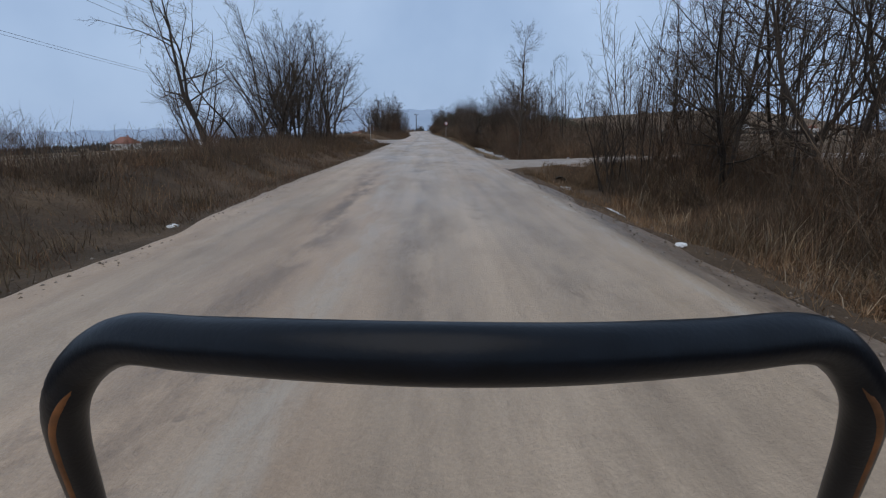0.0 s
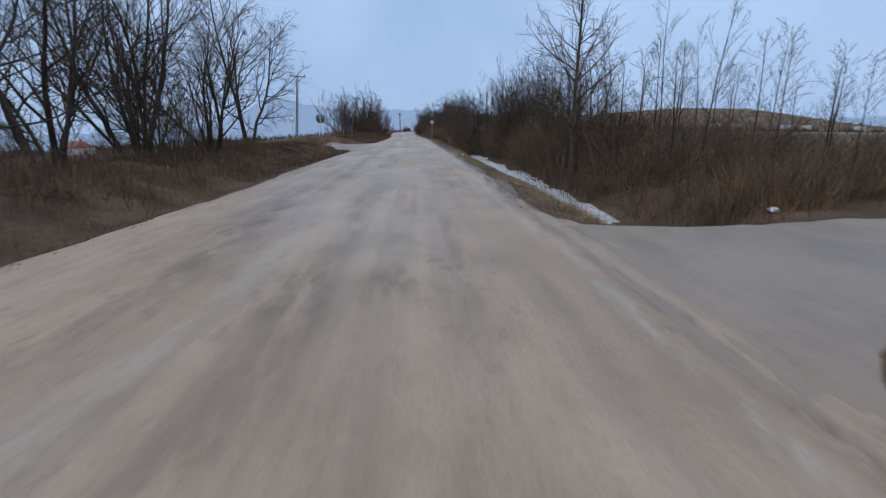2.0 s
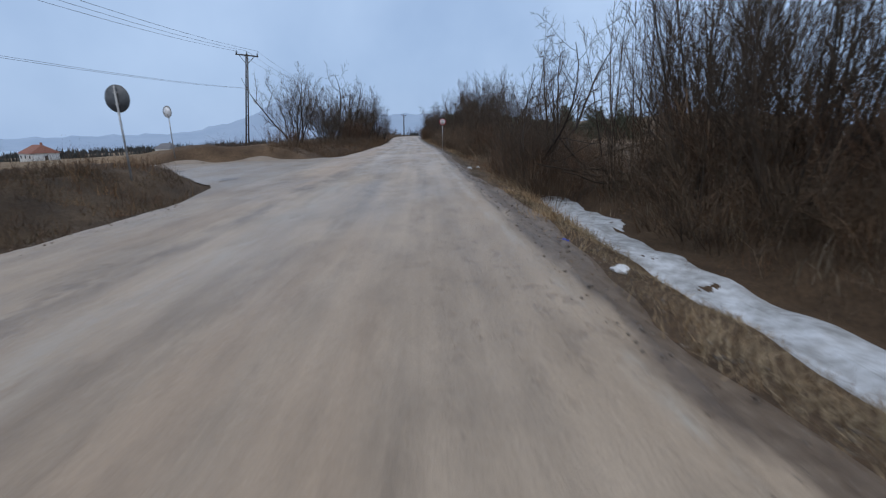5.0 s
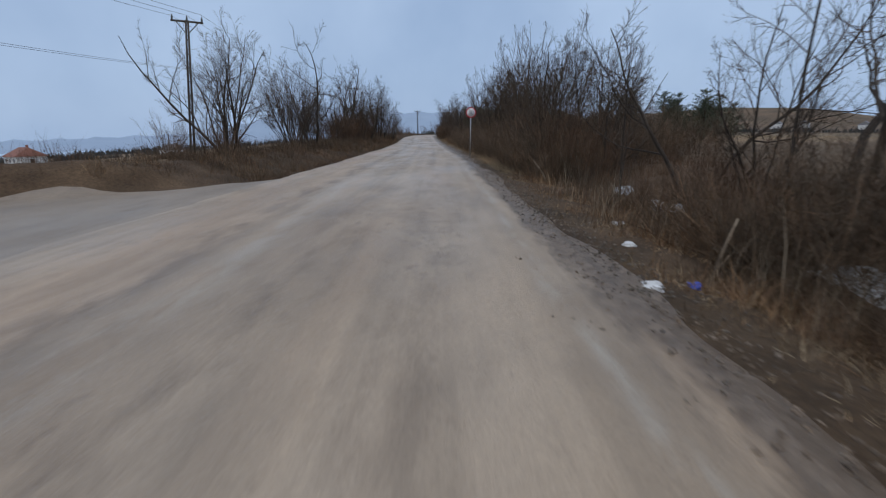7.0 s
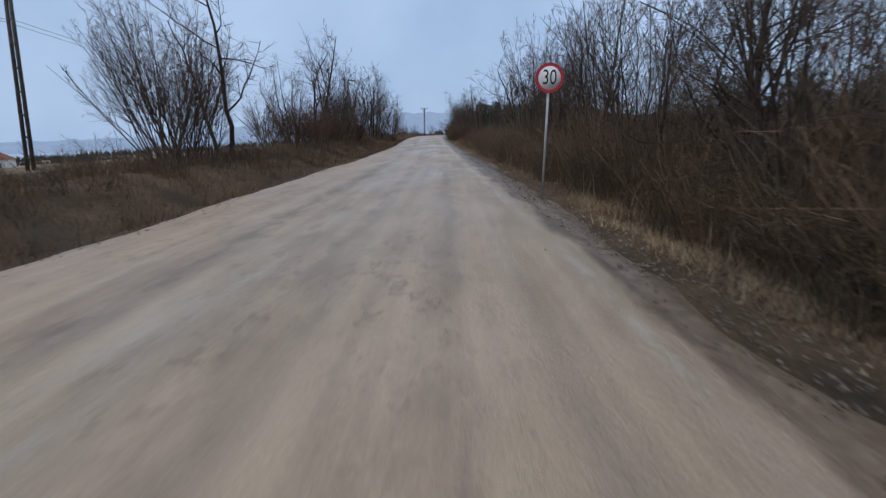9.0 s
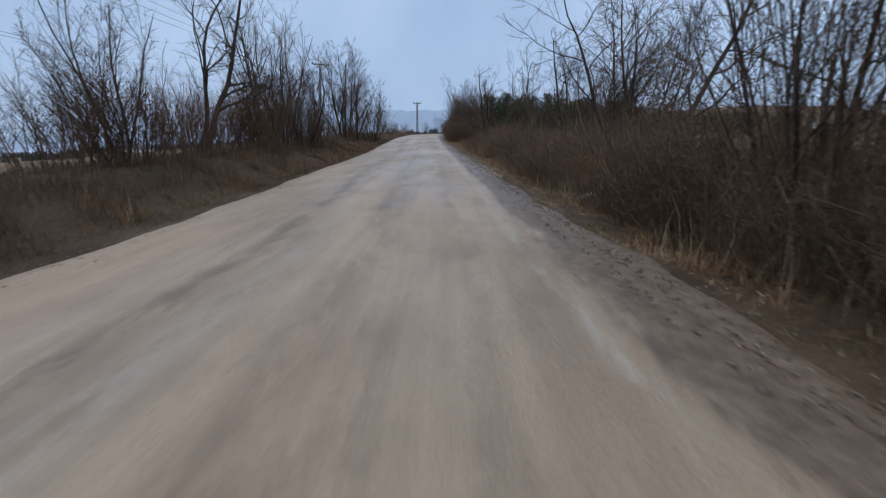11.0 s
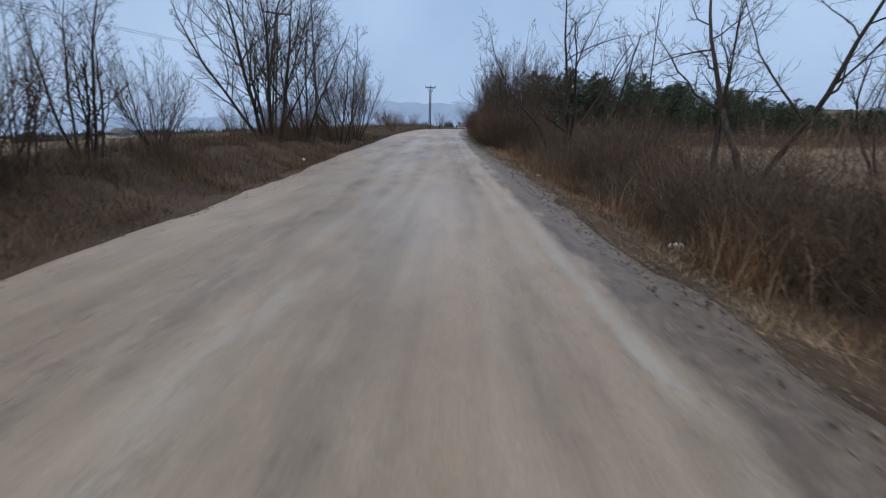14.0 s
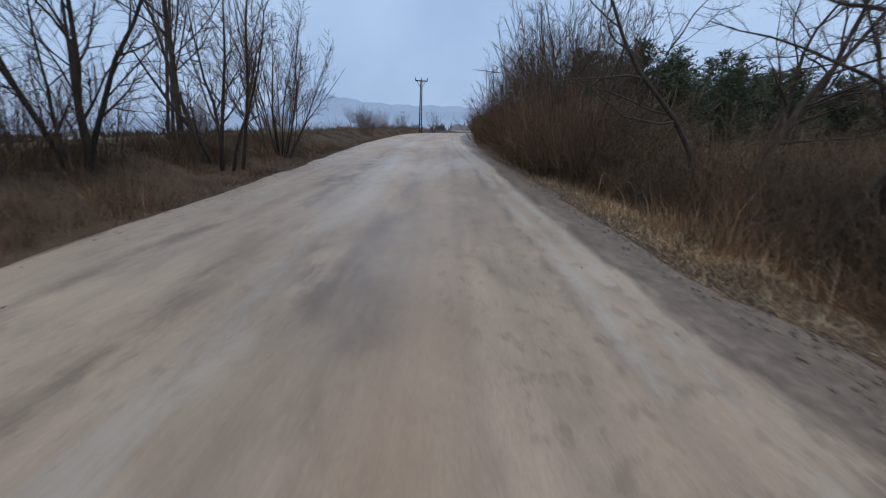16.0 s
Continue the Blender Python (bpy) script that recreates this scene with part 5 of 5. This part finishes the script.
# ---- distance ----
def far_wood(name, pts, n, low, high, wide, seed, label):
    rng = np.random.default_rng(seed)
    t = rng.random(n) * (len(pts) - 1)
    i = t.astype(int).clip(0, len(pts) - 2)
    p = np.array(pts, float)
    q = p[i] + (p[i + 1] - p[i]) * (t - i)[:, None] + rng.normal(0, 6, (n, 2))
    return strands(name, q[:, 0], q[:, 1], 14, low, high, wide, 0.35, FAR_WOOD, label, "woods", seed + 1, high * 0.3)


far_wood("far_woods", ((-420, 250), (-330, 420), (-160, 520), (-60, 560), (40, 600)), 420, 4, 9, 0.5, 31, "far line of bare woods across the fields")
far_wood("far_woods", ((60, 420), (200, 330), (330, 240), (420, 120)), 320, 2, 4, 0.4, 33, "far line of bare trees under the hill")
far_wood("far_woods", ((-900, 700), (-500, 900), (-100, 1000), (300, 1000)), 420, 8, 15, 1.0, 35, "far line of bare woods across the fields")

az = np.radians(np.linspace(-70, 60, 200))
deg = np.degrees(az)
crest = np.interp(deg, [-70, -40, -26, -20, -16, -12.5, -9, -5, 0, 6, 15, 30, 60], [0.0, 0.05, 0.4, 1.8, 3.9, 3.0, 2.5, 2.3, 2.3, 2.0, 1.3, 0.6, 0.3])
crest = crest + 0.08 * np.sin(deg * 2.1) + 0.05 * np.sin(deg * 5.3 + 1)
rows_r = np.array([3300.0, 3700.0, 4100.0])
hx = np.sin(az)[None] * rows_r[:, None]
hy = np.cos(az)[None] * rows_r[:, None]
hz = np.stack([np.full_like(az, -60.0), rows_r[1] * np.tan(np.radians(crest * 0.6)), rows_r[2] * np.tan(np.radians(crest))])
tagged(plain("backdrop", grid_mesh("backdrop", hx, hy, hz), HILLS), "far hills with winter haze painted into their blue", "hills", kind="structure")


def house(x, y, w, d, h, roof_h, turn, wall, roof, label):
    z0 = surface(x, y)
    ob = tagged(new("house"), label, "house", "far houses")
    part("wall", box(bmesh.new(), (w, d, h + 1.0), (0, 0, h / 2 - 0.5), (0, 0, 0), 0.03), wall, ob)
    bm = bmesh.new()
    vs_ = [bm.verts.new(v) for v in ((-w / 2 - 0.4, -d / 2 - 0.5, h - 0.1), (w / 2 + 0.4, -d / 2 - 0.5, h - 0.1), (w / 2 + 0.4, d / 2 + 0.5, h - 0.1), (-w / 2 - 0.4, d / 2 + 0.5, h - 0.1),
                                     (-w / 2 + w * 0.15, 0, h + roof_h), (w / 2 - w * 0.15, 0, h + roof_h))]
    for f in ((0, 1, 5, 4), (2, 3, 4, 5), (1, 2, 5), (3, 0, 4), (3, 2, 1, 0)):
        bm.faces.new([vs_[i] for i in f])
    rf = plain("roof", bpy.data.meshes.new("roof"), roof, ob)
    bm.to_mesh(rf.data)
    bm.free()
    part("chimney", box(bmesh.new(), (0.6, 0.6, 1.4), (w * 0.2, 0.4, h + roof_h), (0, 0, 0), 0.03), roof, rf)
    n = max(2, int(w / 2.6))
    for k in range(n):
        xx = -w / 2 + w * (k + 0.5) / n
        win = part("window", box(bmesh.new(), (1.1, 0.12, 1.25), (xx, -d / 2 - 0.01, h * 0.55), (0, 0, 0), 0.02), PLASTER, ob)
        part("pane", box(bmesh.new(), (0.9, 0.06, 1.05), (xx, -d / 2 - 0.06, h * 0.55)), GLASS, win)
    part("door", box(bmesh.new(), (0.1, 1.0, 2.0), (w / 2 + 0.01, 0, 1.0), (0, 0, 0), 0.02), POLE_DARK, ob)
    ob.matrix_basis = pose(x, y, z0, 0, 0, turn)
    return ob


house(-134, 217, 9.5, 8, 2.9, 2.8, -30, PLASTER, TILES, "low white house with a red hipped roof in the fields")
house(-150, 330, 10, 8, 4, 3, -15, PLASTER, ROOF_GREY, "far pale house with a grey roof")
house(-62, 420, 11, 8, 5, 3, -5, PLASTER, TILES, "far white house with a red roof")
house(-40, 440, 12, 8, 5, 2.5, 10, PLASTER, ROOF_GREY, "far white house with a grey roof")
house(-22, 450, 14, 8, 4, 2.5, -8, PLASTER, ROOF_GREY, "far white house with a grey roof")
house(6, 445, 12, 8, 5, 3, 12, PLASTER, ROOF_GREY, "far white house with a grey roof")
for x, y, w, roof in ((304, 488, 10, ROOF_GREY), (322, 480, 9, ROOF_GREY), (352, 452, 11, ROOF_GREY), (366, 446, 9, TILES), (392, 418, 10, ROOF_GREY)):
    house(x, y, w, 8, 4, 3, 40, PLASTER, roof, "far pale house below the hill")


# ---- fallen branches, cut stems and litter ----
def fallen_branch(x, y, z, turn, size, seed, tilt=6):
    rng = random.Random(seed)
    s = dict(seg=[8, 5, 3], wig=[0.1, 0.18, 0.2], up=[0.0, 0.02, 0.0], tip=[0.25, 0.3, 0.4], sides=[6, 4, 3], kids=[9, 5], ang=[50, 45], ratio=[0.45, 0.5],
             slim=[0.5, 0.6], wood=0, thin=0.005, **{"from": [0.25, 0.15]})
    stem, crown = ([], []), ([], [])
    grow(rng, (stem, crown), Vector((0, 0, 0)), Vector((1, 0, 0.1)), 3.0, 0.045, 0, s)
    ob = tagged(new("fallen_branch"), "broken bare branch fallen into the ditch", "branch", "fallen branches")
    plain("limb", mesh_from("limb", [tuple(v) for v in stem[0]], stem[1]), BARK_DARK, ob)
    tagged(plain("twig", mesh_from("twig", [tuple(v) for v in crown[0]], crown[1]), TWIG, ob), kind="stuff")
    ob.matrix_basis = pose(x, y, z, 0, -tilt, turn) @ Matrix.Diagonal((size, size, size, 1))


for i, (d, y, turn, size, tilt) in enumerate(((4.6, 60.5, 200, 0.9, -8), (4.8, 63.0, 215, 1.1, -6), (4.4, 64.8, 170, 1.0, 0), (3.6, 66.5, 30, 1.1, 8), (5.5, 61.8, 120, 1.2, 10),
                                              (4.4, 63.6, 100, 1.2, 20), (4.9, 64.2, 160, 1.1, 24), (5.2, 63.4, 240, 1.2, 18), (4.1, 65.4, 130, 1.0, 30), (5.0, 65.6, 20, 1.2, 14), (3.8, 72.0, 100, 0.8, 5), (3.4, 118.0, 75, 1.0, 12), (4.2, 119.5, 50, 1.2, 18), (4.6, 122.6, 200, 1.3, 12), (5.4, 123.4, 330, 1.2, 16), (4.4, 124.6, 120, 1.1, 20), (3.4, 139.5, 80, 0.9, 10))):
    x = float(right_edge(y)) + d
    fallen_branch(x, y, surface(x, y) + 0.1, turn, size, 60 + i, tilt)


def cut_stem(x, y, h, lean, turn):
    ob = tagged(new("cut_stem"), "pale cut-off shrub stem at the hedge foot", "stump", "cut stems")
    tube_part("stem", [(0, 0, -0.1), (lean * 0.4, 0, h * 0.5), (lean, 0.05, h)], [0.026, 0.022, 0.016], 8, PALE_WOOD, ob)
    ob.matrix_basis = pose(x, y, surface(x, y), 0, 0, turn)


PALE_WOOD = mat_bark("pale_weathered_wood", (0.16, 0.12, 0.085), (0.3, 0.24, 0.17))
for d, y, h, lean, turn in ((2.3, 64.4, 0.9, 0.6, 40), (2.4, 65.2, 1.0, -0.55, 10), (2.6, 66.1, 0.9, 0.5, 90), (3.9, 41.2, 1.0, 0.1, 0), (4.0, 41.6, 0.8, -0.2, 30), (4.3, 42.0, 0.9, 0.3, 70),
                            (2.0, 69.5, 0.7, 0.4, 20), (2.3, 141.0, 0.7, -0.45, 60), (2.0, 81.5, 0.9, 0.55, 0), (2.3, 80.2, 0.9, -0.6, 20)):
    cut_stem(float(right_edge(y)) + d, y, h, lean, turn)


def crumpled(name, x, y, size, flat, material, label, seed):
    rng = random.Random(seed)
    bm = bmesh.new()
    bmesh.ops.create_icosphere(bm, subdivisions=2, radius=size)
    for v in bm.verts:
        k = 0.65 + 0.6 * rng.random()
        v.co = Vector((v.co.x * k, v.co.y * k * 0.8, v.co.z * k * flat))
    me = bpy.data.meshes.new(name)
    bm.to_mesh(me)
    bm.free()
    ob = tagged(plain(name, me, material), label, "litter", "roadside litter")
    ob.matrix_basis = pose(x, y, surface(x, y) + size * flat * 0.5, rng.uniform(-10, 10), rng.uniform(-10, 10), rng.uniform(0, 360))


crumpled("plastic_bag", 3.05, 53.4, 0.08, 0.5, BLUE, "crumpled bright blue plastic bag on the verge", 2)
crumpled("plastic_bag", 3.75, 68.5, 0.11, 0.5, BLUE, "crumpled bright blue plastic bag on the verge", 1)
for i, (x, y, size) in enumerate(((3.05, 68.0, 0.13), (4.4, 72.6, 0.12), (4.6, 72.9, 0.1), (3.7, 70.2, 0.1), (4.0, 111.4, 0.16), (4.25, 111.7, 0.2), (3.9, 112.0, 0.13), (3.3, 52.0, 0.12),
                                 (2.1, 139.3, 0.08), (1.8, 152.1, 0.12), (-6.9, 139.9, 0.1), (-7.3, 143.4, 0.13), (-5.0, 13.0, 0.09), (3.2, 11.5, 0.1), (7.0, 29.9, 0.12), (3.0, 131.0, 0.16), (4.55, 111.4, 0.24), (4.2, 111.2, 0.2))):
    crumpled("litter", x, y, size, 0.45, LITTER, "crumpled dirty white plastic litter on the verge", 10 + i)


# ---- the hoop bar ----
# the vehicle's bar, shaped and placed to fit the opening camera view
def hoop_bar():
    ob = tagged(new("hoop_bar"), "bent black foam-covered tubular hoop bar of the vehicle, fitted to the first camera view", "bar")
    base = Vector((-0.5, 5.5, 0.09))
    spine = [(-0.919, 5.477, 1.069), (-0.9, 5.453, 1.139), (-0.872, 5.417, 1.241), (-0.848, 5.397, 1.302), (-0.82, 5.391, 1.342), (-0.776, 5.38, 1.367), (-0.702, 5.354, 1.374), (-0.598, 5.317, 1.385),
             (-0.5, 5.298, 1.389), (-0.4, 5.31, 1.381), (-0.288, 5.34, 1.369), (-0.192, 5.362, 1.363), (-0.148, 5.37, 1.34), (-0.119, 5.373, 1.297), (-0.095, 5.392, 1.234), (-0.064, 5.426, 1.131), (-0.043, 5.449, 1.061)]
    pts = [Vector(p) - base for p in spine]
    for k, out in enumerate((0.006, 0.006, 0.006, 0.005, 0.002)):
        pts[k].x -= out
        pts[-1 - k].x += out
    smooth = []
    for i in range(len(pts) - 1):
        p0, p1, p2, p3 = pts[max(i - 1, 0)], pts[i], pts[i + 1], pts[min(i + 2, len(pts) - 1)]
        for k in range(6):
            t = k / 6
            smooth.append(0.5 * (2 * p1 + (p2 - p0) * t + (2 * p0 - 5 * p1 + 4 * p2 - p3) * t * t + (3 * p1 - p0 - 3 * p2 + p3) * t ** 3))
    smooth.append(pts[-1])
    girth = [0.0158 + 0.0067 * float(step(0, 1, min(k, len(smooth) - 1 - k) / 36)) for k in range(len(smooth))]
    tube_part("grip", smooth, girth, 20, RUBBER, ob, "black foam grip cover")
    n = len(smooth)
    # thin raised strips that paint the orange reflection round both bends
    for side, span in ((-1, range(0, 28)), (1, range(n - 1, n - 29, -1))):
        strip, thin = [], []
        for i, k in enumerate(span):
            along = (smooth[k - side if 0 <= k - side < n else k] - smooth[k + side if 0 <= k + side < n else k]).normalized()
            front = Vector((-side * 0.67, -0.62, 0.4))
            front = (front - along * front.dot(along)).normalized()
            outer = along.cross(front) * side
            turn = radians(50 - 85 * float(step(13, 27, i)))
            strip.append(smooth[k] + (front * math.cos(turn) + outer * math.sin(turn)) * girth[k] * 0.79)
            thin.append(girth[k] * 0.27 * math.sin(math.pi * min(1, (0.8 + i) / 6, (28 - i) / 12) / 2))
        tube_part("sheen_strip", strip, thin, 10, ORANGE_SHEEN, ob, "strip painting an orange reflection along the grip")
    # made-up lower legs, added so that the bar reaches the road
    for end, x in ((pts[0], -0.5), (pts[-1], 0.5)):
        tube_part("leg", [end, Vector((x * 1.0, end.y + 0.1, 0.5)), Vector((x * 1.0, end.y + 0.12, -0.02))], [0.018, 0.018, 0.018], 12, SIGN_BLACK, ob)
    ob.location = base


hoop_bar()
